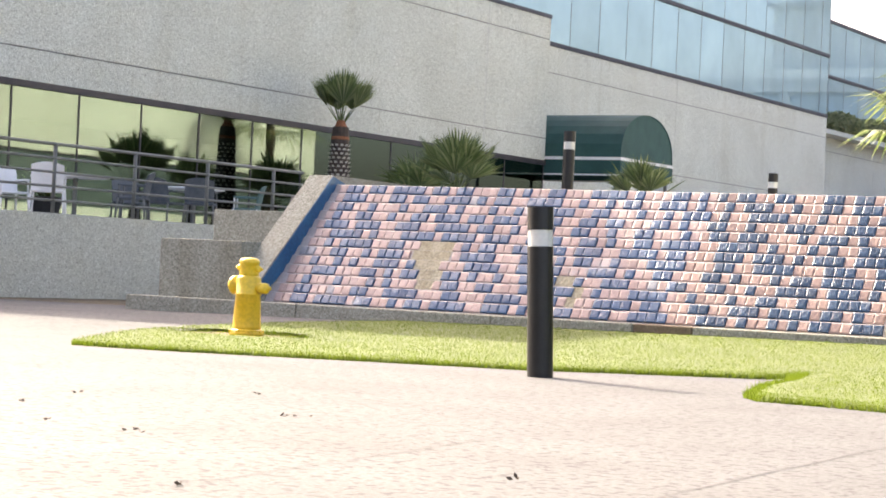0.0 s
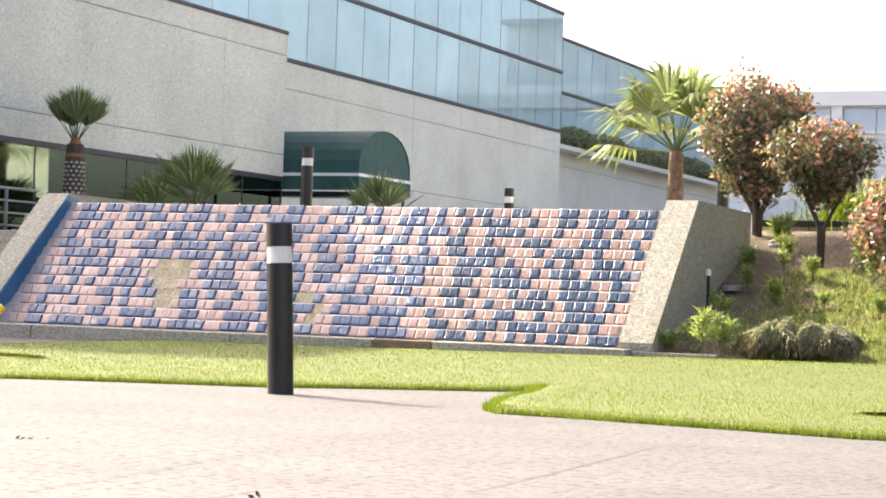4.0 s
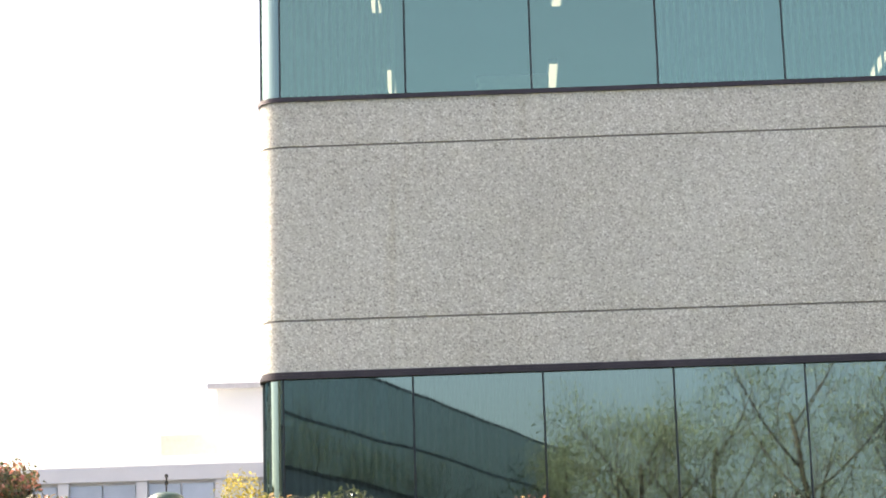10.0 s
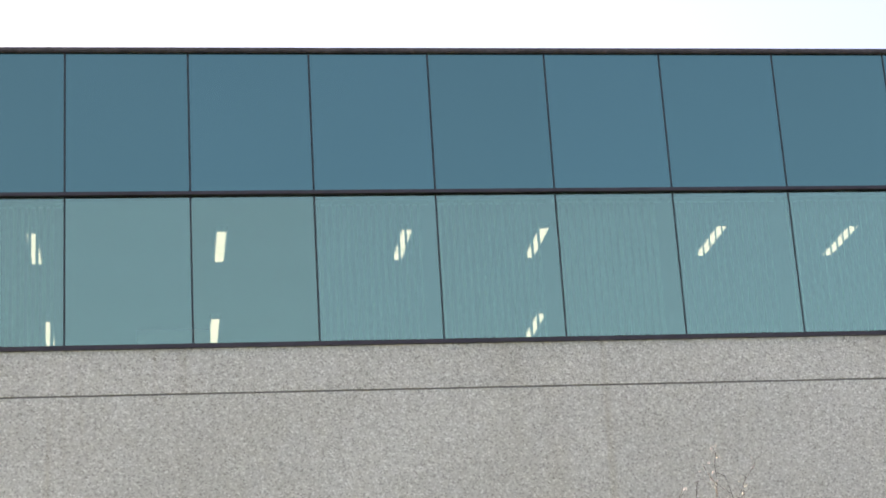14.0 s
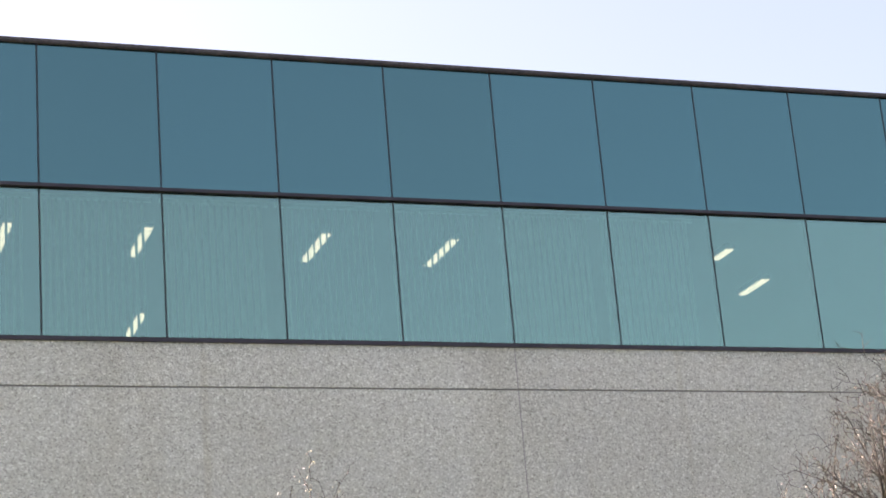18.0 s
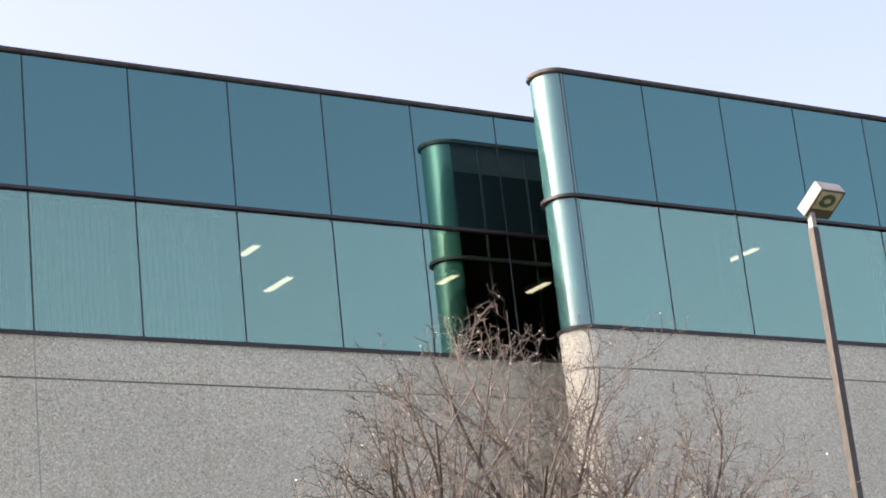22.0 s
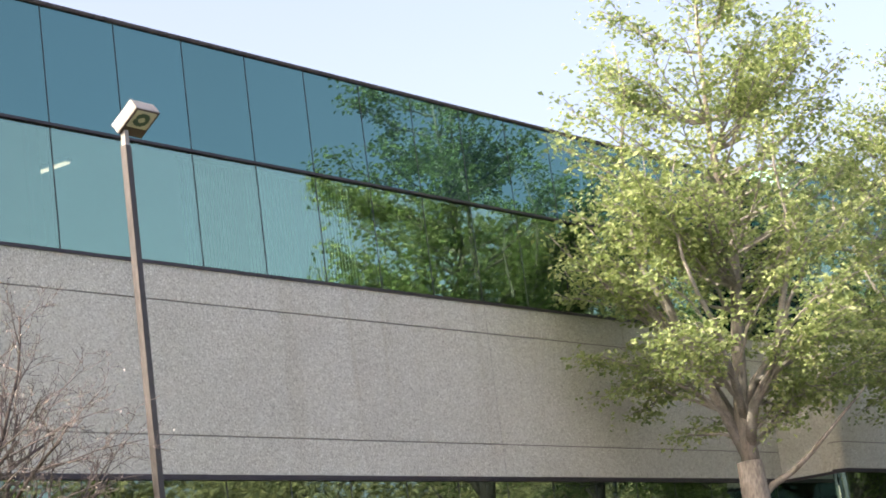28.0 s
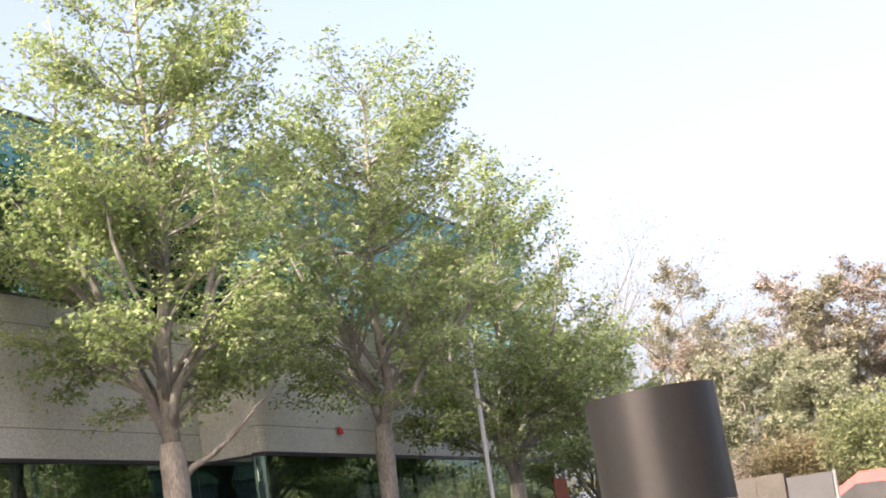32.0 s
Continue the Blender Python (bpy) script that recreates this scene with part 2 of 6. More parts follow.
PALM_TRUNK = surface("palm_trunk", (0.16, 0.095, 0.065), (0.32, 0.21, 0.15), 0.9, 9.0, 30.0, 0.5, 0.9, depth=0.02)
PALM_RED = surface("palm_fibre", (0.22, 0.07, 0.03), (0.36, 0.15, 0.07), 0.9, 9.0, 40.0, 0.4, 0.6)
PALM_BOOT = surface("palm_boot_ends", (0.62, 0.58, 0.52), (0.78, 0.75, 0.68), 0.9, 9.0, 40.0, 0.4, 0.3)
LEAF = leafy("tree_leaf", [(0.0, (0.144, 0.202, 0.087)), (0.4, (0.248, 0.315, 0.138)), (0.8, (0.33, 0.4, 0.187)), (1.0, (0.454, 0.495, 0.265))], 0.6, 0.48, 0.25)
LEAF_OLIVE = leafy("olive_leaf", [(0.0, (0.08, 0.10, 0.02)), (0.6, (0.22, 0.22, 0.05)), (1.0, (0.42, 0.34, 0.08))], 0.5, 0.4)
PHOT_RED = leafy("photinia_red", [(0.0, (0.073, 0.086, 0.052)), (0.42, (0.152, 0.149, 0.085)), (0.6, (0.305, 0.196, 0.13)), (0.76, (0.439, 0.161, 0.143)), (0.92, (0.561, 0.23, 0.215)), (1.0, (0.61, 0.38, 0.338))], 0.33, 0.5, 0.6)
PHOT_BRONZE = leafy("photinia_bronze", [(0.0, (0.06, 0.076, 0.043)), (0.6, (0.15, 0.155, 0.081)), (0.82, (0.276, 0.19, 0.119)), (0.95, (0.432, 0.207, 0.175)), (1.0, (0.432, 0.265, 0.213))], 0.33, 0.5, 0.6)
PHOT_YEL = leafy("photinia_yellow", [(0.0, (0.044, 0.067, 0.024)), (0.35, (0.138, 0.171, 0.048)), (0.7, (0.312, 0.293, 0.102)), (0.9, (0.45, 0.329, 0.156)), (1.0, (0.562, 0.317, 0.216))], 0.4, 0.4, 0.45)
PHOT_GRN = leafy("shrub_green", [(0.0, (0.034, 0.05, 0.034)), (0.5, (0.078, 0.106, 0.056)), (0.9, (0.146, 0.174, 0.09)), (1.0, (0.336, 0.336, 0.213))], 0.3, 0.2, 0.8)
PHOT_LIME = leafy("shrub_lime", [(0.0, (0.06, 0.09, 0.035)), (0.5, (0.16, 0.20, 0.08)), (1.0, (0.34, 0.37, 0.17))], 0.28, 0.25, 1.0)
PALM_LEAF = leafy("palm_leaf", [(0.0, (0.082, 0.114, 0.048)), (0.6, (0.164, 0.207, 0.085)), (1.0, (0.279, 0.299, 0.162))], 0.45, 0.5)
WEED = leafy("weeds", [(0.0, (0.133, 0.165, 0.057)), (0.6, (0.275, 0.308, 0.114)), (1.0, (0.469, 0.462, 0.228))], 0.6, 0.45)
DRY = leafy("dry_groundcover", [(0.0, (0.16, 0.168, 0.105)), (0.6, (0.30, 0.31, 0.19)), (1.0, (0.46, 0.43, 0.29))], 0.7, 0.3)
BLADE = leafy("grass_blade", [(0.0, (0.088, 0.124, 0.015)), (0.6, (0.110, 0.150, 0.019)), (1.0, (0.138, 0.180, 0.028))], 0.9, 0.68, 0.1)
BLOSSOM = leafy("blossom", [(0.0, (0.66, 0.55, 0.56)), (1.0, (0.82, 0.77, 0.77))], 0.6, 0.3)
BLIND = surface("vertical_blind", (0.74, 0.76, 0.72), (0.84, 0.85, 0.82), 0.8, 2.0, 20.0, 0.1, 0.0)
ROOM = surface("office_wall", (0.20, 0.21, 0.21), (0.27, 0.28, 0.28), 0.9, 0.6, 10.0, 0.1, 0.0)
# Near-black colour stands in for the shade of unlit rooms.
ROOM_SHADE = surface("shade_dark_interior", (0.03, 0.035, 0.03), (0.06, 0.065, 0.055), 0.9, 0.6, 10.0, 0.2, 0.0)
LAMP_ON = glowing("office_tube_light", (1.0, 0.64, 0.52), 1.3)
STEEL = surface("weathered_pole", (0.034, 0.031, 0.031), (0.075, 0.07, 0.068), 0.55, 3.0, 30.0, 0.4, 0.2, stretch=(1, 1, 0.3))
LAMPBOX = surface("lamp_housing", (0.24, 0.235, 0.22), (0.36, 0.35, 0.33), 0.5, 4.0, 40.0, 0.2, 0.05)
RED = surface("red_paint", (0.45, 0.02, 0.02), (0.6, 0.04, 0.03), 0.4)
RUST = surface("rust_board", (0.24, 0.06, 0.03), (0.34, 0.10, 0.05), 0.8)
DARK = surface("dark_matt", (0.012, 0.012, 0.012), (0.03, 0.03, 0.03), 0.7)

BLACKISH.node_tree.nodes["Principled BSDF"].inputs["Specular IOR Level"].default_value = 0.45
for m_ in (TILE_BLUE, TILE_RED):
    m_.node_tree.nodes["Principled BSDF"].inputs["Specular IOR Level"].default_value = 0.5


# ---- building helpers ----
def linked(name, verts, faces, mats, parent=None, label="", smooth=False, index=None):
    me = bpy.data.meshes.new(name)
    me.from_pydata([tuple(v) for v in verts], [], faces)
    for m in (mats if isinstance(mats, (list, tuple)) else [mats]):
        me.materials.append(m)
    if index is not None:
        me.polygons.foreach_set("material_index", index)
    if smooth:
        me.polygons.foreach_set("use_smooth", [True] * len(me.polygons))
    ob = new(name, me)
    if parent:
        ob.parent = parent
    if label:
        tagged(ob, label)
    return ob


def part(name, bm, mat, parent, label="", smooth=False):
    me = bpy.data.meshes.new(name)
    bm.to_mesh(me)
    bm.free()
    for m in (mat if isinstance(mat, (list, tuple)) else [mat]):
        me.materials.append(m)
    if smooth:
        me.polygons.foreach_set("use_smooth", [True] * len(me.polygons))
    ob = new(name, me)
    if parent:
        ob.parent = parent
    if label:
        tagged(ob, label)
    return ob


def add_box(bm, x0, x1, y0, y1, z0, z1, bevel=0.0, turn=None):
    r = bmesh.ops.create_cube(bm, size=1.0)
    c = Vector(((x0 + x1) / 2, (y0 + y1) / 2, (z0 + z1) / 2))
    for v in r["verts"]:
        v.co = Vector((v.co.x * (x1 - x0), v.co.y * (y1 - y0), v.co.z * (z1 - z0)))
        if turn:
            v.co = turn @ v.co
        v.co += c
    if bevel:
        es = list({e for v in r["verts"] for e in v.link_edges})
        bmesh.ops.bevel(bm, geom=es, offset=bevel, segments=2, affect="EDGES", profile=0.5)
    return bm


def box(name, x0, x1, y0, y1, z0, z1, mat, parent=None, label="", bevel=0.0):
    return part(name, add_box(bmesh.new(), x0, x1, y0, y1, z0, z1, bevel), mat, parent, label)


def thing(name, at, label, category, group="", kind=""):
    e = new(name)
    e.location = at
    e.empty_display_size = 0.2
    return tagged(e, label, category, group, kind)


def lathe(profile, n=20, at=(0, 0, 0), bm=None):
    """A turned body from (radius, height) pairs."""
    bm = bm or bmesh.new()
    rings = []
    for r, z in profile:
        rings.append([bm.verts.new((at[0] + r * math.cos(2 * math.pi * i / n), at[1] + r * math.sin(2 * math.pi * i / n), at[2] + z)) for i in range(n)])
    for a, b in zip(rings, rings[1:]):
        for i in range(n):
            bm.faces.new((a[i], a[(i + 1) % n], b[(i + 1) % n], b[i]))
    bm.faces.new(rings[0][::-1])
    bm.faces.new(rings[-1])
    return bm


def tube_data(V, F, path, radii, n=6):
    """Adds a tapered tube along a path to the lists."""
    base = len(V)
    k = len(path)
    for i, (p, r) in enumerate(zip(path, radii)):
        d = (path[min(i + 1, k - 1)] - path[max(i - 1, 0)]).normalized()
        u = d.cross(Vector((0.31, 0.95, 0.07))).normalized()
        w = d.cross(u)
        for j in range(n):
            a = 2 * math.pi * j / n
            V.append(p + r * (math.cos(a) * u + math.sin(a) * w))
    for i in range(k - 1):
        for j in range(n):
            F.append((base + i * n + j, base + i * n + (j + 1) % n, base + (i + 1) * n + (j + 1) % n, base + (i + 1) * n + j))
    F.append(tuple(base + j for j in reversed(range(n))))
    F.append(tuple(base + (k - 1) * n + j for j in range(n)))


def bar(name, a, b, r, mat, parent=None, n=8, label=""):
    V, F = [], []
    tube_data(V, F, [Vector(a), Vector(b)], [r, r], n)
    return linked(name, V, F, mat, parent, label, smooth=True)


def smooth_step(a, b, v):
    t = min(1.0, max(0.0, (v - a) / (b - a)))
    return t * t * (3 - 2 * t)


# ---- ground ----
WALL_Y, WALL_TOP_Y = 18.85, 20.25
WALL_L, WALL_R = -13.55, -6.2
C_Y, W_Y, V_Y = 23.34, 21.52, 20.0
PANEL = 1.524
A_X, B_X, B2_X = -25.2, -28.0, -30.6
TERR_X, TERR_Z = -20.0, 1.22


def ground_z(x, y):
    """The lie of the land: flat paving, a lawn that rises gently, a planted bank before the office wing."""
    z = smooth_step(13.5, 18.7, y) * min(0.2, max(0.03, 0.06 + 0.009 * (x + 15.3)))
    z -= 0.26 * smooth_step(1.0, 3.0, x) * (1 - smooth_step(5.0, 9.0, y))
    if x > -6.0:
        toe = 18.75 + 0.03 * (x + 5)
        end = C_Y - 0.1
        edge = smooth_step(16.0, 21.0, x)
        if y > toe:
            up = min(1.0, (y - toe) / (end - toe))
            bank = 1.47 * (0.75 * up + 0.25 * smooth_step(0, 1, up)) + 0.05 * noise.noise(Vector((x * 1.3, y * 1.3, 0)))
            z += bank * (1 - 0.35 * edge)
    elif y > WALL_TOP_Y and x > -14.4:
        z = 1.52 + 0.1 * smooth_step(21, 26, y)
    elif y > 28.0 and x > TERR_X + 0.1:
        z = 1.4
    return z


def sheet(name, x0, x1, y0, y1, step, mat, lift=0.0, label="", keep=None, kind="structure", category="ground", parent=None):
    nx, ny = int(round((x1 - x0) / step)), int(round((y1 - y0) / step))
    V = [(x0 + (x1 - x0) * i / nx, y0 + (y1 - y0) * j / ny) for j in range(ny + 1) for i in range(nx + 1)]
    V = [(x, y, ground_z(x, y) + lift) for x, y in V]
    F = []
    for j in range(ny):
        for i in range(nx):
            a = j * (nx + 1) + i
            cx, cy = (V[a][0] + V[a + 1][0]) / 2, (V[a][1] + V[a + nx + 1][1]) / 2
            if keep is None or keep(cx, cy):
                F.append((a, a + 1, a + nx + 2, a + nx + 1))
    ob = linked(name, V, F, mat, parent, smooth=True)
    if not parent:
        tagged(ob, label, category, "", kind)
    return ob


EDGE = [(-10.0, 11.28), (-9.07, 11.49), (-7.79, 12.05), (-6.69, 12.47), (-6.19, 12.97), (-5.38, 13.65), (-5.28, 14.2), (-5.03, 13.27), (-4.84, 12.26), (-4.51, 11.2), (-4.31, 10.92), (-3.96, 10.9), (-2.14, 10.49), (-0.19, 10.46), (30.0, 10.0)]
HOLES = [(-10.72, 14.5, 0.42), (-1.95, 12.69, 0.36)]


def lawn_edge(x):
    """The lawn's near edge, with its notch beside the paving."""
    for (xa, ya), (xb, yb) in zip(EDGE, EDGE[1:]):
        if x <= xb:
            return ya + (yb - ya) * max(0.0, x - xa) / (xb - xa)
    return EDGE[-1][1]


def on_lawn(x, y):
    left = float(np.interp(y, [11.2, 11.7, 12.45, 13.6, 14.5, 15.2, 16.1, 17.0, 19.0], [-9.75, -10.15, -10.6, -11.28, -11.62, -11.75, -11.8, -11.65, -11.3]))
    if x < left or x > 30:
        return False
    if any(((x - hx) / 1.7) ** 2 + (y - hy) ** 2 < r * r for hx, hy, r in HOLES):
        return False
    back = 18.52 if x < -5.9 else 18.75 + 0.03 * (x + 5) + 0.15 * math.sin(x * 2.1) + 0.08 * math.sin(x * 5.3)
    if x > 9:
        back = 17.5
    return lawn_edge(x) < y < back


# one ground sheet to the horizon, in finer steps near by
def ground_sheet():
    xs = [-900, -400, -200, -120, -80, -60, -45, -36, -32] + [-30 + 0.35 * i for i in range(int(100 / 0.35))] + [72, 80, 95, 120, 200, 400, 900]
    ys = [-900, -400, -200, -120, -80, -50, -30, -15, -8, -3] + [0.35 * i for i in range(int(42 / 0.35))] + [44, 50, 60, 80, 100, 140, 200, 400, 900]
    V = [(x, y, ground_z(x, y) if abs(y) < 60 else (1.4 if y > 0 and -32 < x < 0 else 0.0)) for y in ys for x in xs]
    n = len(xs)
    F, idx = [], []
    for j in range(len(ys) - 1):
        for i in range(n - 1):
            F.append((j * n + i, j * n + i + 1, (j + 1) * n + i + 1, (j + 1) * n + i))
            cx, cy = (xs[i] + xs[i + 1]) / 2, (ys[j] + ys[j + 1]) / 2
            bank = (cx > -5.85 and 17.4 < cy < 30 and cx < 64) or any((cx - hx) ** 2 + (cy - hy) ** 2 < 0.55 for hx, hy, r in HOLES) or (-20 < cx < -5.85 and cy > 20.4)
            # Index 3 adds an unseen pale floor as a reflector for the west walls.
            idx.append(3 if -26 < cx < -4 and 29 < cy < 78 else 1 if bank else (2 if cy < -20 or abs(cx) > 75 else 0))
    ob = linked("ground", V, F, [PAVING, SOIL, ASPHALT, WALK_BOUNCE], smooth=True, index=idx)
    return tagged(ob, "pale concrete paving rising into a planted soil bank", "ground", kind="structure")


ground = ground_sheet()
lawn = sheet("lawn", -12.1, 24, 10.2, 19.2, 0.1, TURF, 0.03, "bright green mown lawn with a rough cut edge", lambda x, y: all(on_lawn(x + dx, y + dy) for dx, dy in ((0, 0), (0, -0.09), (-0.08, 0), (0.08, 0))))


def blades(name, spots, height, width, mat, lean=0.5, seed=1):
    """Grass blades as thin folded leaves, joined."""
    rnd = random.Random(seed)
    V, F = [], []
    for x, y, z, s in spots:
        a = rnd.uniform(0, 6.283)
        h, w = height * s * rnd.uniform(0.6, 1.2), width * rnd.uniform(0.7, 1.3)
        dx, dy = math.cos(a) * w / 2, math.sin(a) * w / 2
        b = rnd.uniform(0, 6.283)
        lx, ly = math.cos(b) * h * lean * rnd.random(), math.sin(b) * h * lean * rnd.random()
        k = len(V)
        V += [(x - dx, y - dy, z - 0.01), (x + dx, y + dy, z - 0.01), (x + lx, y + ly, z + h)]
        F.append((k, k + 1, k + 2))
    return linked(name, V, F, mat)


def edge_points(step):
    """Points along the lawn's near edge with the way into the lawn."""
    out = []
    for (xa, ya), (xb, yb) in zip(EDGE, EDGE[1:]):
        a, b = Vector((xa, ya)), Vector((min(xb, 22.0), yb))
        n = max(1, int((b - a).length / step))
        d = (b - a).normalized()
        out += [(a.lerp(b, i / n), Vector((-d.y, d.x))) for i in range(n)]
    return [q for q in out if q[0].x > -9.72]


def cut_edge():
    """The turf's rough cut edge, sloping down to the paving."""
    V, F = [], []
    for i, (p, d) in enumerate(edge_points(0.06)):
        w = 0.02 * noise.noise(Vector((p.x * 6, p.y * 6, 0))) - 0.012
        for inward, lift in ((w, -0.012), (w + 0.022, 0.02), (w + 0.07, 0.034), (0.2, 0.033)):
            q = p + d * inward
            V.append((q.x, q.y, ground_z(q.x, q.y) + lift))
        if i:
            k = 4 * i
            F += [(k - 4 + j, k + j, k + j + 1, k - 3 + j) for j in range(3)]
    linked("cut_edge", V, F, TURF, lawn, smooth=True)


cut_edge()


def lawn_blades():
    rnd = random.Random(4)
    spots = []
    while len(spots) < 230000:
        x, y = rnd.uniform(-12.0, 6.5), rnd.uniform(10.3, 19.0)
        e = lawn_edge(x)
        if rnd.random() < 0.25:
            y = e + abs(rnd.gauss(0, 0.08))
        if on_lawn(x, y):
            near = y - e < 0.12
            spots.append((x, y, ground_z(x, y) + (0.0 if near else 0.025), 1.6 if near else 1.0))
    for p, d in edge_points(0.05):
        for i in range(60 if p.x < 6.5 else 0):
            q = p + d * rnd.uniform(-0.035, 0.06) + Vector((-d.y, d.x)) * rnd.uniform(-0.03, 0.03)
            spots.append((q.x, q.y, ground_z(q.x, q.y), rnd.uniform(1.4, 2.8)))
    for hx, hy, r in HOLES:
        for i in range(1800):
            a, q = rnd.uniform(0, 6.283), r * rnd.uniform(0.9, 1.12)
            x, y = hx + 1.7 * q * math.cos(a), hy + q * math.sin(a)
            spots.append((x, y, ground_z(x, y), rnd.uniform(0.6, 1.3)))
    ob = blades("grass_blades", spots, 0.022, 0.0065, BLADE, 0.7, 5)
    tagged(ob, "short bright green grass blades of the lawn", "grass", kind="stuff")


lawn_blades()


# ---- office wings along the far side ----
def opening_row(parent, axis, at, xs, z0, z1, mat, depth=0.03, names="pane", facing=-1):
    """Panes between the given positions along a wall, each a part; axis 'x' runs along x at y=at."""
    for a, b in zip(xs, xs[1:]):
        if axis == "x":
            box(names, a + 0.012, b - 0.012, at, at + depth, z0, z1, mat, parent)
        else:
            box(names, at - depth, at, a + 0.012, b - 0.012, z0, z1, mat, parent)


def curved_corner(name, cx, cy, r, z0, z1, a0, a1, mat, parent, label="", n=10, thick=0.06):
    """A rounded wall corner: an upright arc of wall."""
    V, F = [], []
    for i in range(n + 1):
        a = radians(a0 + (a1 - a0) * i / n)
        for rr in (r, r - thick):
            for z in (z0, z1):
                V.append((cx + rr * math.cos(a), cy + rr * math.sin(a), z))
    for i in range(n):
        k = 4 * i
        F += [(k, k + 4, k + 5, k + 1), (k + 2, k + 3, k + 7, k + 6), (k + 1, k + 5, k + 7, k + 3), (k, k + 2, k + 6, k + 4)]
    F += [(0, 1, 3, 2), (4 * n, 4 * n + 2, 4 * n + 3, 4 * n + 1)]
    return linked(name, V, F, mat, parent, label, smooth=False)


Z_SILL, Z_MID, Z_TOP = 7.63, 9.57, 11.51
Z_HEAD, Z_JLOW, Z_JUP, Z_LOWSILL = 4.22, 4.90, 7.02, 2.43


def wing(name, y, x0, x1, mull0, depth, label, zlow=Z_LOWSILL, base_z=0.2, r=0.27, fin=0.0):
    """A wing that faces the paving: base wall, low window band, aggregate spandrel with joints, two rows of glass.
    fin: how far its rounded end stands free of the wing behind."""
    e = thing(name, (0, 0, 0), label, "building", "office wings")
    xs0 = x0 + r
    arc = 90 if fin else 180

    def corner(nm, out, za, zb, mat, thick=0.06, n=10):
        return curved_corner(nm, xs0, y + r, r + out, za, zb, arc, 270, mat, e, n=n * (2 if fin else 1), thick=thick)

    # concrete
    box("base_wall", xs0, x1, y, y + 0.3, base_z, zlow - 0.06, CONC, e)
    corner("base_corner", 0, base_z, zlow - 0.06, CONC)
    for za, zb in ((Z_HEAD + 0.07, Z_JLOW - 0.012), (Z_JLOW + 0.012, Z_JUP - 0.012), (Z_JUP + 0.012, Z_SILL - 0.045)):
        cuts = [xs0] + [c for c in JOINTS.get(name, ()) if xs0 < c < x1] + [x1]
        for a, b in zip(cuts, cuts[1:]):
            box("spandrel_panel", a + (0.008 if a > xs0 else 0), b - 0.008, y, y + 0.3, za, zb, CONC, e)
        corner("spandrel_corner", 0, za, zb, CONC)
    for z in (Z_JLOW, Z_JUP):
        box("recessed_joint", xs0, x1, y + 0.015, y + 0.25, z - 0.013, z + 0.013, JOINT, e)
        corner("joint_corner", -0.015, z - 0.013, z + 0.013, JOINT)
    for c in JOINTS.get(name, ()):
        box("sealed_joint", c - 0.008, c + 0.008, y + 0.006, y + 0.2, Z_HEAD + 0.09, Z_SILL - 0.045, SEALANT_GREY, e)
    # glass rows
    xs = [mull0 + PANEL * k for k in range(80) if xs0 + 0.05 < mull0 + PANEL * k < x1 - 0.1]
    xs = [xs0] + xs + [x1]
    rows = [(Z_SILL + 0.01, Z_MID - 0.03, GLASS_VIS, "vision_pane"), (Z_MID + 0.03, Z_TOP - 0.03, GLASS_UP, "spandrel_pane"), (zlow, Z_HEAD - 0.02, GLASS_LOW, "window_pane")]
    for za, zb, mat, nm in rows:
        opening_row(e, "x", y + 0.03, xs, za, zb, mat, 0.02 if mat is GLASS_UP else 0.006, nm)
        corner("corner_pane", -0.03, za, zb, CORNER_GL if nm != "window_pane" else GLASS_LOW, 0.02, 12)
        for k in [mull0] + xs[1:-1]:
            box("mullion", k - 0.008, k + 0.008, y + 0.024, y + 0.12, za - 0.02, zb + 0.02, SEAL, e)
    bands = [(Z_SILL - 0.045, Z_SILL + 0.01, 0.025), (Z_MID - 0.022, Z_MID + 0.022, 0.03), (Z_TOP - 0.018, Z_TOP + 0.026, 0.02), (Z_TOP - 0.034, Z_TOP - 0.018, 0.008),
             (Z_HEAD - 0.015, Z_HEAD + 0.03, 0.03), (Z_HEAD + 0.034, Z_HEAD + 0.07, 0.012), (zlow - 0.06, zlow, 0.03)]
    for za, zb, out in bands:
        metal = CAP if za > Z_MID + 1 else BRONZE
        box("frame_band", xs0, x1, y - out, y + 0.2, za, zb, metal, e)
        corner("frame_corner", out, za, zb, metal, 0.15)
    # shell behind the glass
    inner = xs0 + (fin if fin else 0.1)
    box("roof", inner, x1, y + 0.15, y + depth, Z_TOP - 0.15, Z_TOP - 0.02, STUCCO, e)
    box("office_ceiling", inner, x1, y + 0.2, y + depth, Z_MID + 0.08, Z_MID + 0.2, ROOM, e)
    box("upper_floor", inner, x1, y + 0.3, y + depth, Z_SILL - 0.3, Z_SILL - 0.12, ROOM, e)
    # Ceiling coloured near-black in place of shade in the ground-floor rooms.
    box("lower_ceiling", inner, x1, y + 0.3, y + depth, Z_HEAD + 0.2, Z_HEAD + 0.3, ROOM_SHADE, e)
    box("office_back_wall", inner, x1, y + 7.0, y + 7.2, base_z, Z_TOP - 0.16, ROOM, e)
    if fin:
        yb = y + 2 * r
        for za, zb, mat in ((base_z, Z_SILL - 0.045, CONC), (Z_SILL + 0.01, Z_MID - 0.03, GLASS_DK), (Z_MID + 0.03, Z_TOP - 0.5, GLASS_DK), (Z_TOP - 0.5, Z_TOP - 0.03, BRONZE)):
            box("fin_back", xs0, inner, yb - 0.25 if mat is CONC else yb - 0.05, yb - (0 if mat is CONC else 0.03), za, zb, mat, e)
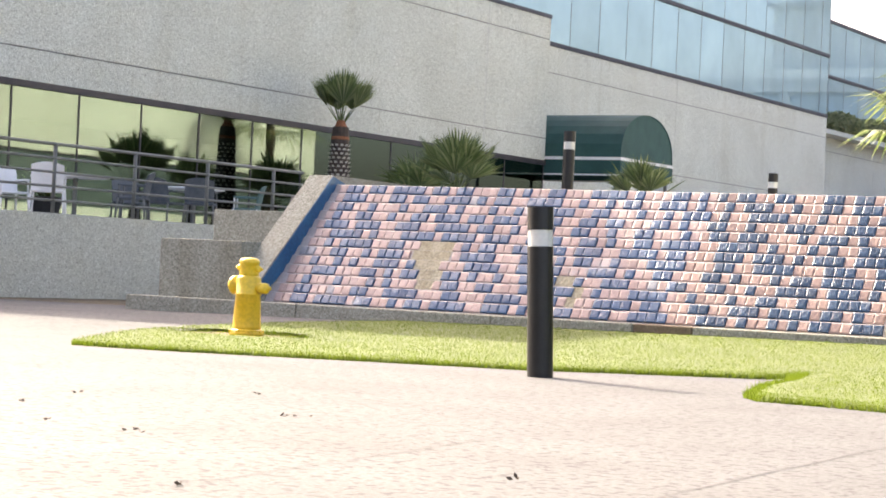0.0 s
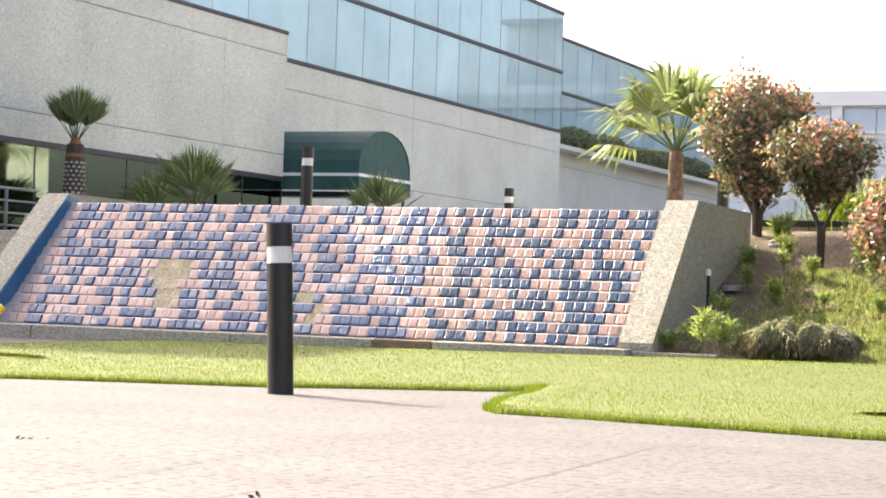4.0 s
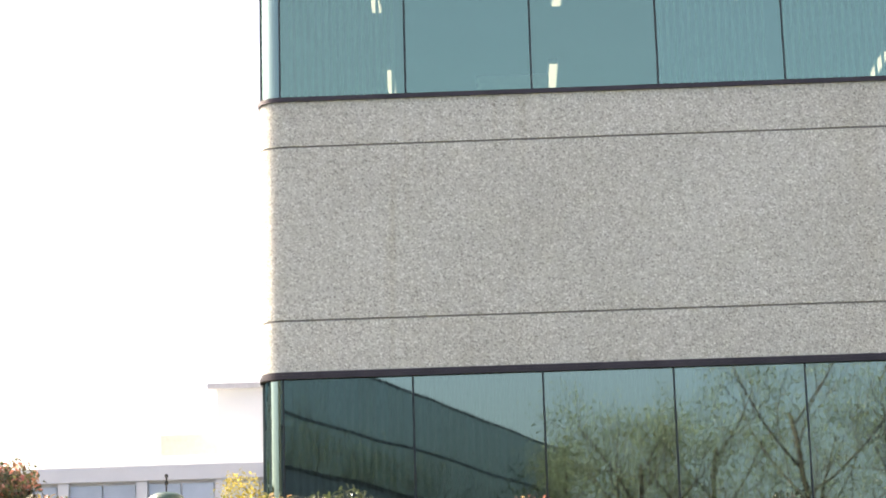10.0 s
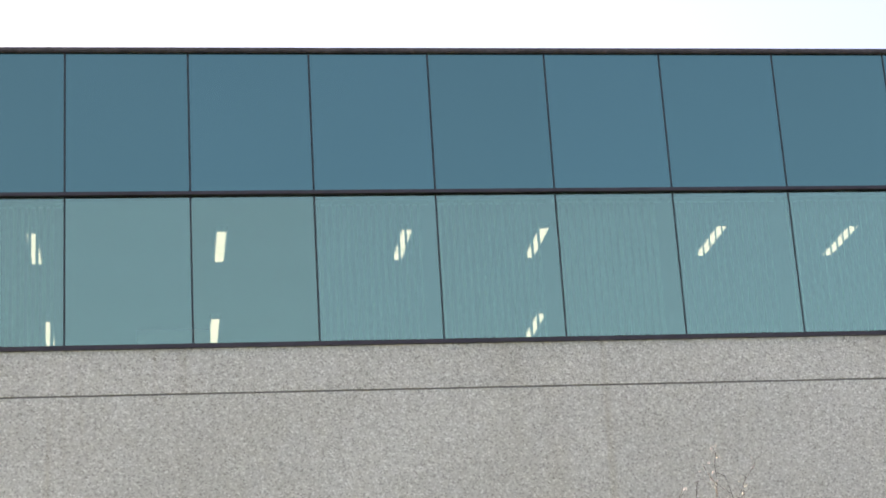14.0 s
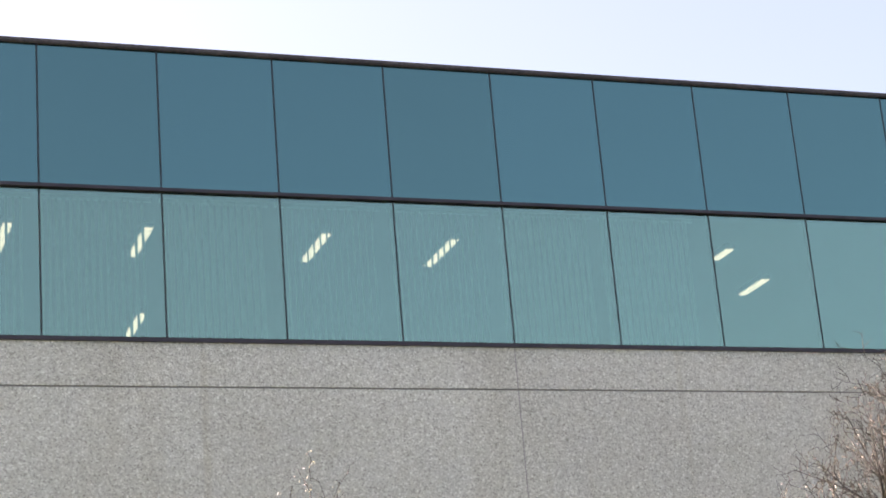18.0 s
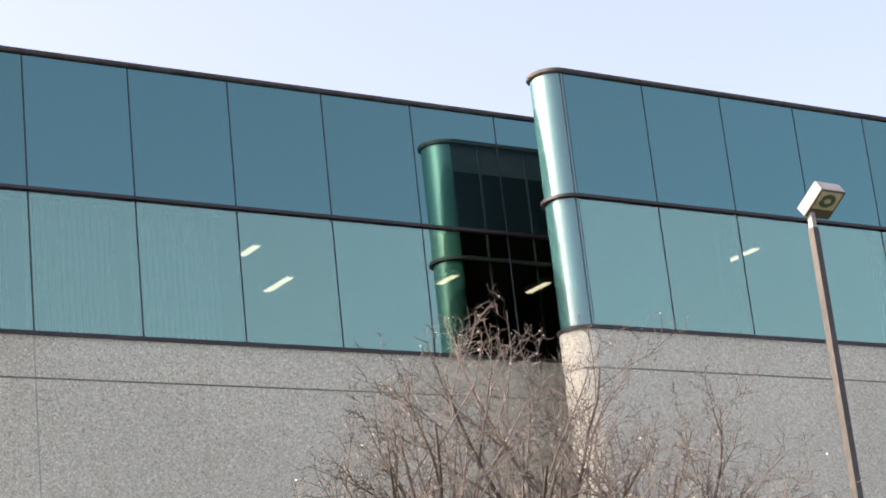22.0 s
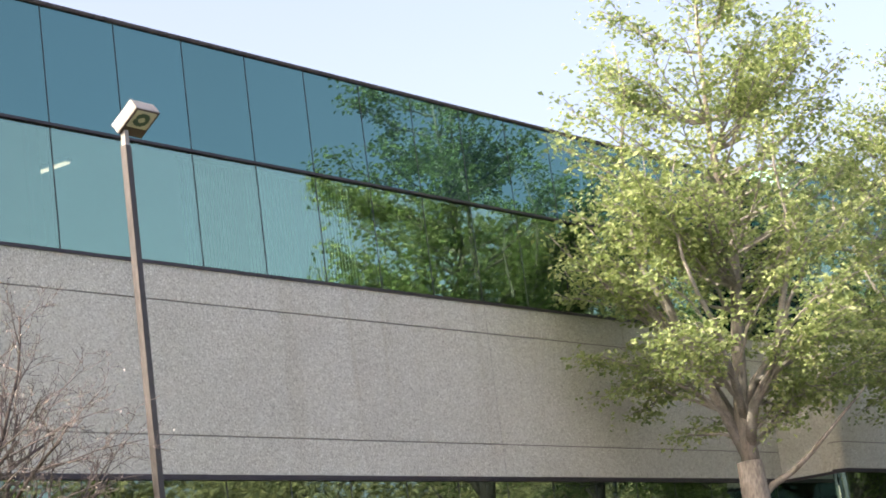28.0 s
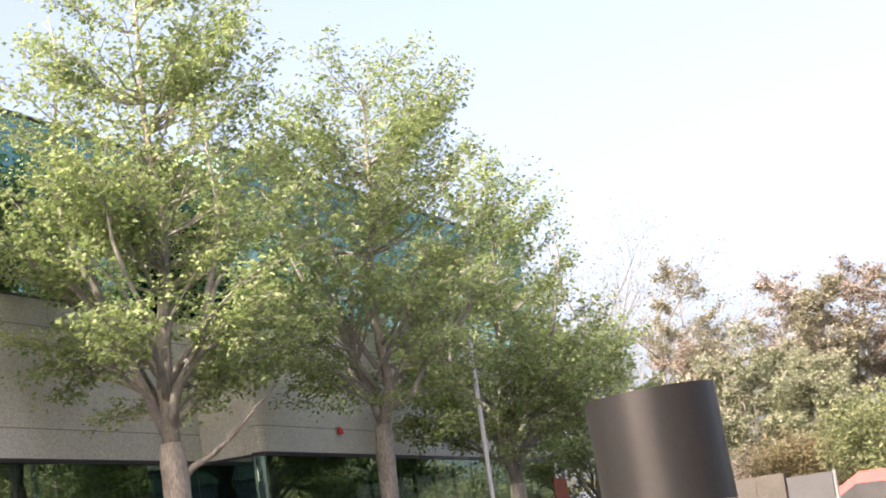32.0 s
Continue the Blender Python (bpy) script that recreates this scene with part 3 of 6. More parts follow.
        for z in (Z_SILL - 0.02, Z_MID, Z_TOP):
            box("fin_band", xs0, inner, yb - 0.1, yb + 0.03, z - 0.03, z + 0.03, BRONZE, e)
        for k in (0.5, 1.4, 2.2):
            box("fin_mullion", xs0 + k, xs0 + k + 0.03, yb - 0.04, yb - 0.01, Z_SILL, Z_TOP - 0.05, BRONZE, e)
        # Solid dark fill; shade inside the fin is put into its colour.
        box("fin_core", xs0, inner, y + 0.3, yb - 0.3, base_z, Z_TOP - 0.05, ROOM_SHADE, e)
        box("link_wall", inner, inner + 0.2, y + 0.2, y + depth, base_z, Z_TOP - 0.05, ROOM_SHADE, e)
    else:
        for za, zb, mat in ((base_z, zlow, CONC), (Z_HEAD + 0.04, Z_SILL - 0.05, CONC), (zlow, Z_HEAD + 0.04, SIDE_MATT if name == "west_wing" else GLASS_LOW), (Z_SILL - 0.05, Z_TOP, SIDE_GL[name])):
            box("side_wall", x0, x0 + 0.25, y + r, y + depth, za, zb, mat, e)
        for z in (Z_SILL, Z_MID, Z_TOP, Z_HEAD):
            box("side_band", x0 - 0.03, x0 + 0.2, y + r, y + depth, z - 0.03, z + 0.03, BRONZE, e)
    return e


SIDE_MATT = surface("dull_side_glass", (0.05, 0.075, 0.075), (0.075, 0.10, 0.10), 0.8, 0.6, 8.0, 0.2, 0.0)
SIDE_GL = {"west_wing": SIDE_MATT, "middle_wing": GLASS_DK, "east_wing": GLASS_UP}
JOINTS = {"west_wing": (9.62,), "middle_wing": (30.9,), "east_wing": (53.0,)}
wing("west_wing", C_Y, -2.82, 19.9, -2.55, 46.0, "long office wing of exposed aggregate with teal glass bands", base_z=0.3)
wing("middle_wing", W_Y, 16.92, 44.2, 17.206, 30.0, "aggregate office wing with blue glass and a rounded free end", base_z=0.2, r=0.33, fin=2.7)
wing("east_wing", V_Y, 41.9, 63.6, 43.7, 30.0, "far office wing with dark ground-floor windows", base_z=0.1, zlow=1.6)


# ---- stepped office building along the west ----
def west_block():
    e = thing("terrace_building", (0, 0, 0), "grey aggregate office block with green reflecting windows beside a terrace", "building")
    y0, y1 = 22.5, 47.5
    zt = 14.4
    zh, zj, zju, zs = 3.67, 4.38, 7.02, 7.63
    for za, zb in ((zh + 0.12, zj - 0.015), (zj + 0.015, zju - 0.015), (zju + 0.015, zs - 0.05)):
        for a, b in ((y0, 44.15), (44.15, y1)):
            box("spandrel_panel", A_X - 0.3, A_X, a + 0.012, b - 0.012, za, zb, CONC, e)
    for z in (zj, zju):
        box("recessed_joint", A_X - 0.3, A_X - 0.02, y0, y1 - 0.02, z - 0.016, z + 0.016, JOINT, e)
    for y in (44.15,):
        box("sealed_joint", A_X - 0.2, A_X - 0.005, y - 0.02, y + 0.02, zh + 0.12, zs - 0.05, SEALANT, e)
    box("head_band", A_X - 0.3, A_X + 0.03, y0, y1, zh, zh + 0.12, BRONZE, e)
    box("sill_band", A_X - 0.3, A_X + 0.03, y0, y1, zs - 0.05, zs + 0.05, BRONZE, e)
    ys = [y0] + [23.4 + 1.83 * k for k in range(13)] + [y1]
    for a, b in zip(ys, ys[1:]):
        box("window_pane", A_X - 0.046, A_X - 0.04, a + 0.012, b - 0.012, 1.25, zh, GLASS_A, e)
        box("spandrel_pane", A_X - 0.06, A_X - 0.04, a + 0.012, b - 0.012, zs + 0.05, zt - 0.1, GLASS_B, e)
        box("mullion", A_X - 0.1, A_X - 0.03, b - 0.02, b + 0.02, 1.25, zh, BRONZE, e)
    box("end_wall", A_X - 20, A_X - 0.3, y1 - 0.3, y1, 0.5, zs, CONC, e)
    box("end_glass", A_X - 20, A_X - 0.05, y1 - 0.05, y1 - 0.02, zs, zt - 0.1, GLASS_B, e)
    box("roof", A_X - 20, A_X - 0.05, y0, y1, zt - 0.1, zt, BRONZE, e)
    box("back_wall", A_X - 7, A_X - 6.8, y0, y1, 0.5, zt - 0.2, ROOM, e)
    box("inner_ceiling", A_X - 6.8, A_X - 0.3, y0, y1, zh + 0.05, zh + 0.1, BLIND, e)
    box("inner_floor", A_X - 6.8, A_X - 0.3, y0, y1, TERR_Z - 0.15, TERR_Z, ROOM, e)


def north_block(name, x, y0, y1, k, label):
    """A receding wall: aggregate below, two rows of pale blue glass above."""
    e = thing(name, (0, 0, 0), label, "building")
    s = -x / 28.0
    zs, zm, zt = 7.63, 10.03, 12.42
    for za, zb in ((0.5, 4.3), (4.33, 6.75), (6.78, zs - 0.08)):
        for a, b in zip(k, k[1:]):
            box("wall_panel", x - 0.3, x, a + 0.01, b - 0.01, za, zb, CONC, e)
    for z in (4.315, 6.765):
        box("recessed_joint", x - 0.3, x - 0.02, y0, y1, z - 0.016, z + 0.016, JOINT, e)
    n = int((y1 - y0) / 2.0)
    ys = [y1 - 0.9 - 1.955 * i for i in range(n)][::-1] + [y1]
    for a, b in zip(ys, ys[1:]):
        for za, zb in ((zs, zm), (zm, zt)):
            box("glass_pane", x - 0.06, x - 0.03, a + 0.015, b - 0.015, za + 0.05, zb - 0.05, GLASS_B, e)
        box("mullion", x - 0.08, x - 0.025, b - 0.016, b + 0.016, zs, zt, RAIL, e)
    for z in (zs, zm, zt):
        box("frame_band", x - 0.3, x + 0.03, y0, y1, z - 0.08, z + 0.05, BRONZE, e)
    box("end_wall", x - 14, x - 0.3, y1 - 0.3, y1 - 0.01, 0.5, zs - 0.08, CONC, e)
    box("end_glass", x - 14, x - 0.06, y1 - 0.1, y1 - 0.02, zs - 0.08, zt, GLASS_B, e)
    box("roof", x - 14, x - 0.1, y0, y1, zt, zt + 0.06, BRONZE, e)
    # Near-black sheet in place of shade behind panels and pane gaps.
    box("backing_wall", x - 0.6, x - 0.35, y0, y1, 0.5, zt - 0.1, ROOM_SHADE, e)


west_block()
north_block("north_block", B_X, 46.0, 76.5, [46.0, 62.0, 76.5], "receding grey wall topped by pale blue glass panes")
north_block("far_north_block", B2_X, 76.4, 112.0, [76.4, 90.0, 112.0], "farther grey wall topped by pale blue glass panes")

ledge = box("wall_ledge", B2_X + 0.04, B2_X + 0.85, 77.0, 111.5, 7.35, 7.55, CONC)
tagged(ledge, "concrete planter ledge along the far wall", "ledge", kind="structure")


# ---- terrace with its wall and railing ----
terrace = box("terrace", A_X, TERR_X, 8.0, 34.0, -0.2, TERR_Z, WALK_BOUNCE)
tagged(terrace, "raised concrete terrace floor before the windows", "terrace", kind="structure")
terrace_wall = box("wall_terrace", TERR_X, TERR_X + 0.25, 8.0, 28.25, -0.3, TERR_Z + 0.04, CONC)
tagged(terrace_wall, "low aggregate retaining wall of the terrace", "wall", kind="structure")
back_wall = box("wall_planter", TERR_X + 0.25, -14.4, 28.0, 28.25, -0.3, 1.5, CONC)
tagged(back_wall, "aggregate retaining wall of the planting bed", "wall", kind="structure")


def terrace_railing():
    e = thing("terrace_railing", (TERR_X, 20, TERR_Z), "grey steel pipe railing along the terrace edge", "railing")
    x = TERR_X + 0.12
    top = 2.27
    ys = [16.83, 18.65, 20.47, 22.29, 24.11, 25.93, 27.75]
    for y in ys:
        bar("post", (x - TERR_X, y - 20, 0.02), (x - TERR_X, y - 20, top - TERR_Z), 0.03, RAIL, e)
    for z in (top, top - 0.205, top - 0.41, top - 0.615, top - 0.82):
        bar("rail", (x - TERR_X, -6, z - TERR_Z), (x - TERR_X, 8.6, z - TERR_Z), 0.026 if z == top else 0.02, RAIL, e)


terrace_railing()


# ---- tiled cascade wall ----
SLOPE_DY, SLOPE_DZ = WALL_TOP_Y - WALL_Y, 1.425
Z_TILE0 = 0.245
COURSES, TILE_P = 13, 0.109


def cascade():
    e = thing("tile_wall", (0, 0, 0), "sloping fountain wall of blue and salmon glazed tiles, some missing", "fountain wall")
    # steps of the cascade: upright risers and shallow treads
    xa, xb = WALL_L - 0.1, WALL_R + 0.1
    prof = [(WALL_Y + 0.03, Z_TILE0 - 0.25)]
    for j in range(COURSES):
        yj = WALL_Y + 0.03 + SLOPE_DY * j / COURSES
        prof += [(yj, Z_TILE0 + SLOPE_DZ * j / COURSES), (yj + 0.068, Z_TILE0 + SLOPE_DZ * (j + 1) / COURSES - 0.006)]
    prof += [(WALL_TOP_Y + 0.33, Z_TILE0 + SLOPE_DZ - 0.006), (WALL_TOP_Y + 0.33, 0.0)]
    n = len(prof)
    V = [(xa, y, z) for y, z in prof] + [(xb, y, z) for y, z in prof]
    F = [tuple(range(n)), tuple(range(2 * n - 1, n - 1, -1))] + [(i, n + i, n + (i + 1) % n, (i + 1) % n) for i in range(n)]
    linked("bedding", V, F, GROUT, e)
    # kerb along the foot
    xs = [-15.35, -12.9, -10.4, -8.75, -8.1, -6.05]
    for i, (a, b) in enumerate(zip(xs, xs[1:])):
        box("kerb_stone", a + 0.006, b - 0.006, 18.55, 18.83, -0.1, 0.235, KERB_RUST if a == -8.75 else CONC_ROUGH, e, bevel=0.012)
    box("mow_strip", -6.04, -5.2, 18.70, 18.78, -0.1, 0.215, CONC_ROUGH, e, bevel=0.006)
    # sloping end walls
    for nm, a, b in (("end_wall", WALL_L - 0.36, WALL_L - 0.02), ("end_wall", WALL_R + 0.02, WALL_R + 0.36)):
        yf = WALL_Y - 0.12
        lift = 0.14 if a < -10 else 0.0
        pts = [(yf, -0.1), (yf, 0.3 + lift), (WALL_TOP_Y - 0.08, Z_TILE0 + SLOPE_DZ + 0.1), (24.0 if a < -10 else 22.3, Z_TILE0 + SLOPE_DZ + 0.08), (24.0 if a < -10 else 22.3, -0.1)]
        vv = [(a, y, z) for y, z in pts] + [(b, y, z) for y, z in pts]
        n = len(pts)
        ff = [tuple(range(n))[::-1], tuple(range(n, 2 * n))] + [(i, (i + 1) % n, n + (i + 1) % n, n + i) for i in range(n)]
        linked(nm, vv, ff, CONC_ROUGH, e)
    # blue painted strip on the inner face of the one end
    yf = WALL_Y - 0.1
    V = [(WALL_L - 0.02, yf, 0.25), (WALL_L - 0.02, yf, 0.43), (WALL_L - 0.02, WALL_TOP_Y - 0.09, Z_TILE0 + SLOPE_DZ + 0.09), (WALL_L - 0.02, WALL_TOP_Y + 0.35, Z_TILE0 + SLOPE_DZ - 0.05)]
    V += [(x + 0.012, y, z) for x, y, z in V]
    linked("painted_face", V, [(3, 2, 1, 0), (4, 5, 6, 7), (0, 1, 5, 4), (1, 2, 6, 5), (2, 3, 7, 6), (3, 0, 4, 7)], BLUE_PAINT, e)
    # stepped blocks at the end
    box("end_block", -15.1, WALL_L - 0.36, 18.85, 19.6, -0.1, 0.92, CONC_ROUGH, e, bevel=0.01)
    box("end_block", -14.9, WALL_L - 0.36, 19.6, 21.0, -0.1, 1.3, CONC_ROUGH, e, bevel=0.01)
    return e


cascade_wall = cascade()


def bollard(name, x, y, z, lean_x=0.0, height=1.12, label="", band=True):
    e = thing(name, (x, y, z), label or "black cylindrical bollard light with a pale lens band", "bollard", "path bollards")
    r = 0.086
    part("post", lathe([(r, -0.12), (r, height - 0.262)], 40), BLACKISH, e, smooth=False)
    part("lens", lathe([(r - 0.004, height - 0.262), (r - 0.004, height - 0.152)], 40), BAND, e, "milky lens band")
    part("cap", lathe([(r, height - 0.152), (r, height - 0.148), (r, height)], 40), BLACKISH, e, "black cap")
    for c in e.children:
        c.data.polygons.foreach_set("use_smooth", [len(p.vertices) == 4 for p in c.data.polygons])
        c.data.set_sharp_from_angle(angle=radians(40))
    e.rotation_euler = (0, radians(lean_x), 0)
    return e


bollard("bollard", -6.2, 11.76, 0.0, -2.8)
bollard("bollard", -2.04, 12.8, 0.03, 1.6)
bollard("bollard", -13.3, 25.8, 1.62, height=1.16)
bollard("bollard", -13.2, 33.5, 1.5, height=1.19)
bollard("bollard", -8.0, 28.9, 1.62, height=1.47)
near_bollard = bollard("bollard", 2.553, 0.612, -0.26)
near_bollard.rotation_euler = (radians(-2.3), 0, 0)


def hydrant():
    e = thing("fire_hydrant", (-10.72, 14.66, ground_z(-10.7, 14.6)), "bright yellow cast-iron fire hydrant on the lawn", "fire hydrant")
    part("base_flange", lathe([(0.155, 0.0), (0.155, 0.028), (0.145, 0.032), (0.145, 0.05), (0.132, 0.058)], 24), YELLOW, e)
    for k in range(8):
        a = 6.283 * k / 8
        part("flange_bolt", lathe([(0.014, 0.026), (0.014, 0.046), (0.008, 0.05)], 6, (0.148 * math.cos(a), 0.148 * math.sin(a), 0)), YELLOW, e)
    part("barrel", lathe([(0.13, 0.05), (0.126, 0.09), (0.112, 0.36), (0.12, 0.365), (0.12, 0.38), (0.112, 0.385), (0.112, 0.50), (0.105, 0.525), (0.09, 0.54)], 28), YELLOW, e, smooth=True)
    part("bonnet", lathe([(0.09, 0.54), (0.088, 0.56), (0.086, 0.64), (0.092, 0.645), (0.092, 0.668), (0.08, 0.688), (0.045, 0.70), (0.0, 0.703)], 28), YELLOW, e, smooth=True)
    turn_r = Matrix.Rotation(radians(90), 4, "Y")
    turn_l = Matrix.Rotation(radians(-90), 4, "Y")
    for turn, r0, z, l in ((turn_r, 0.05, 0.43, 0.22), (turn_l, 0.085, 0.45, 0.19), (turn_r, 0.032, 0.60, 0.125), (turn_l, 0.032, 0.61, 0.125)):
        bm = lathe([(r0 * 0.9, 0.06), (r0 * 0.85, l * 0.6), (r0, l * 0.64), (r0, l * 0.86), (r0 * 0.8, l * 0.95), (r0 * 0.45, l)], 16)
        bmesh.ops.transform(bm, verts=bm.verts, matrix=Matrix.Translation((0, 0, z)) @ turn)
        outlet = part("outlet", bm, YELLOW, e, smooth=True)
        bm = lathe([(r0 * 0.35, l), (r0 * 0.35, l + 0.022)], 5)
        bmesh.ops.transform(bm, verts=bm.verts, matrix=Matrix.Translation((0, 0, z)) @ turn)
        part("cap_nut", bm, YELLOW, outlet)
    return e


hydrant()


# ---- plants ----
def leaf_data(V, F, p, d, size, rnd, width=0.55):
    """One leaf: two folded triangles pairs round a midrib."""
    d = d.normalized()
    side = d.cross(Vector((rnd.uniform(-1, 1), rnd.uniform(-1, 1), rnd.uniform(-1, 1)))).normalized()
    up = d.cross(side) * 0.12 * size
    k = len(V)
    V += [p, p + d * size * 0.5 + side * size * width * 0.5 + up, p + d * size, p + d * size * 0.5 - side * size * width * 0.5 + up]
    F.append((k, k + 1, k + 2, k + 3))


def grow(rnd, start, heading, length, radius, level, spec, V, F, tips, limbs):
    """A branch with its side branches; spec gives the habit."""
    steps = 6 if level < 2 else 3
    path, radii = [start], [radius]
    d = heading.normalized()
    p = start.copy()
    for i in range(steps):
        wob = spec["wobble"] * (0.35 + 0.5 * level)
        d = (d + Vector((rnd.uniform(-wob, wob), rnd.uniform(-wob, wob), rnd.uniform(-wob, wob) + spec["rise"]))).normalized()
        p = p + d * length / steps
        path.append(p)
        radii.append(radius * (1 - (i + 1) / steps * spec["taper"]))
    if level == 0 or (level == 1 and limbs is not None):
        v, f = [], []
        tube_data(v, f, path, radii, 9)
        limbs.append((level, v, f))
    else:
        tube_data(V, F, path, radii, 5 if level < 3 else 3)
    if level >= spec["levels"]:
        tips.append((path[-1], d))
        tips.append((path[-2], d))
        return
    n = spec["split"][level]
    for i in range(n):
        t = spec["from"][level] + (1 - spec["from"][level]) * (i + rnd.random() * 0.6) / n
        j = min(steps - 1, int(t * steps))
        q = path[j].lerp(path[j + 1], t * steps - j) if t < 1 else path[-1]
        ang = spec["angle"][level] * rnd.uniform(0.7, 1.25)
        turn = 2.399 * i + rnd.uniform(-0.5, 0.5)
        u = d.orthogonal().normalized()
        w = d.cross(u)
        h = d * math.cos(ang) + (u * math.cos(turn) + w * math.sin(turn)) * math.sin(ang)
        rr = max(radii[j] * spec["thin"], spec.get("least", 0.0))
        ll = length * spec["short"][level] * rnd.uniform(0.75, 1.2) * (1.15 - 0.45 * t)
        grow(rnd, q, h, ll, rr, level + 1, spec, V, F, tips, limbs)


def tree(name, at, label, seed, spec, trunk_h, trunk_r, bark, leaf_mat=None, leaves=0, leaf=0.1, spread=0.25, lean=(0, 0), group="", category="tree", cut=None, trunk_name="trunk", twig=None):
    rnd = random.Random(seed)
    e = thing(name, at, label, category, group)
    V, F, tips, limbs = [], [], [], []
    grow(rnd, Vector((0, 0, -0.15)), Vector((lean[0], lean[1], 1)), trunk_h, trunk_r, 0, spec, V, F, tips, limbs)
    for lv, v, f in limbs:
        linked(trunk_name if lv == 0 else "limb", v, f, bark, e, smooth=True)
    if F:
        tagged(linked("branchwork", V, F, twig or bark, e), "fine branches and twigs", kind="stuff")
    if leaf_mat and tips:
        V, F = [], []
        for i in range(leaves):
            p, d = tips[rnd.randrange(len(tips))]
            o = Vector((rnd.gauss(0, 1), rnd.gauss(0, 1), rnd.gauss(0, 0.8))) * spread
            q = p + o
            if cut and not cut(q):
                continue
            leaf_data(V, F, q, Vector((rnd.uniform(-1, 1), rnd.uniform(-1, 1), rnd.uniform(-0.9, 0.4))), leaf * rnd.uniform(0.6, 1.3), rnd)
        linked("crown", V, F, leaf_mat, e)
    return e


LEAFY_SPEC = dict(wobble=0.14, rise=0.05, taper=0.55, levels=4, split=[9, 6, 5, 4], angle=[0.85, 0.75, 0.7, 0.7], thin=0.5, short=[0.55, 0.55, 0.55, 0.6], **{"from": [0.30, 0.25, 0.25, 0.2]})
BARE_SPEC = dict(wobble=0.19, rise=0.045, taper=0.62, least=0.0042, levels=5, split=[12, 6, 5, 3, 2], angle=[0.72, 0.6, 0.62, 0.65, 0.7], thin=0.58, short=[0.74, 0.55, 0.48, 0.5, 0.6], **{"from": [0.22, 0.25, 0.2, 0.15, 0.2]})


def crowned_tree(name, at, label, seed, shape, fork, trunk_r, boughs, leaf, mat, lean=0.0, group="", sway=0.0, per=46, leaders=7, bark=None, pale=None, low_limb=None):
    """A tree whose trunk forks into pale rising limbs; boughs reach out from them to the crown's uneven outline and carry
    flat sprays of leaves with gaps between. shape gives (height, radius) of the crown."""
    rnd = random.Random(seed)
    e = thing(name, at, label, "tree", group)
    bark, pale = bark or BARK, pale or BARK_PALE
    low, top = shape[0][0], shape[-1][0]

    def width(z, a):
        r = shape[-1][1]
        for (za, ra), (zb, rb) in zip(shape, shape[1:]):
            if z <= zb:
                r = ra + (rb - ra) * max(0.0, z - za) / (zb - za)
                break
        return r * (1.06 + 0.26 * noise.noise(Vector((math.cos(a) * 1.2, math.sin(a) * 1.2 + seed, z * 0.55))))

    def axis(z):
        return Vector((lean * z, sway * z * z, z))

    def wander(p, q, steps, amount, arch):
        out = []
        for i in range(steps + 1):
            f = i / steps
            o = Vector((rnd.uniform(-1, 1), rnd.uniform(-1, 1), rnd.uniform(-1, 1))) * (amount if 0 < i < steps else 0)
            out.append(p.lerp(q, f) + o + Vector((0, 0, arch * 4 * f * (1 - f))))
        return out

    # trunk with a flared foot, swollen at the fork
    stem = [axis(fork * i / 6 - 0.2) + Vector((rnd.uniform(-0.04, 0.04), rnd.uniform(-0.04, 0.04), 0)) for i in range(7)]
    V, F = [], []
    tube_data(V, F, stem, [trunk_r * k for k in (1.35, 1.12, 1.0, 0.96, 0.95, 1.0, 0.85)], 14)
    for i, v in enumerate(V):
        V[i] = v + (v - axis(v.z)).normalized() * 0.12 * trunk_r * noise.noise(v * 2.6 + Vector((seed, 0, 0)))
    linked("trunk", V, F, bark, e, smooth=True)
    limbs = []
    for i in range(leaders):
        a = 2.399 * i + rnd.uniform(-0.4, 0.4)
        z0 = fork - 0.25 + (0.0 if i == 0 else 0.26 * (i - 1))
        z1 = top - 0.9 - (0.0 if i == 0 else rnd.uniform(0.4, 0.42 * (top - fork)))
        r1 = width(z1, a) * (0.1 if i == 0 else rnd.uniform(0.42, 0.78))
        p0, p1 = axis(z0), axis(z1) + Vector((math.cos(a), math.sin(a), 0)) * r1
        path = wander(p0, p1, 8, 0.05, 0.0)
        for k in range(1, 8):
            path[k] += noise.noise_vector(Vector((0.42 * k, 3.1 * i, seed))) * 0.36
            path[k] += Vector((math.cos(a), math.sin(a), 0)) * r1 * 0.35 * math.sin(math.pi * k / 8)
        r = trunk_r * (0.66 if i == 0 else 0.44 if i < 3 else 0.32)
        v, f = [], []
        tube_data(v, f, path, [r * (1 - 0.88 * (k / 8) ** 0.8) for k in range(9)], 8)
        linked("limb", v, f, bark if i == 0 else pale, e, smooth=True)
        limbs.append([(path[k].lerp(path[k + 1], h), r * (1 - 0.88 * ((k + h) / 8) ** 0.8)) for k in range(8) for h in (0.0, 0.5)])
    if low_limb is not None:
        out = Vector((math.cos(radians(low_limb)), math.sin(radians(low_limb)), 0))
        path = wander(axis(fork - 1.0), axis(fork + 0.9) + out * 2.4, 6, 0.07, -0.12)
        v, f = [], []
        tube_data(v, f, path, [trunk_r * 0.30 * (1 - 0.85 * k / 6) for k in range(7)], 8)
        linked("limb", v, f, bark, e, smooth=True)
        limbs.append([(q, trunk_r * 0.2) for q in path[2:]])
    # heights of the boughs, thicker where the crown is wider
    zs = []
    widest = max(r for z, r in shape)
    while len(zs) < boughs:
        z = rnd.uniform(low, top)
        if rnd.random() < width(z, 0) / widest + 0.1:
            zs.append(z)
    V, F, LV, LF = [], [], [], []
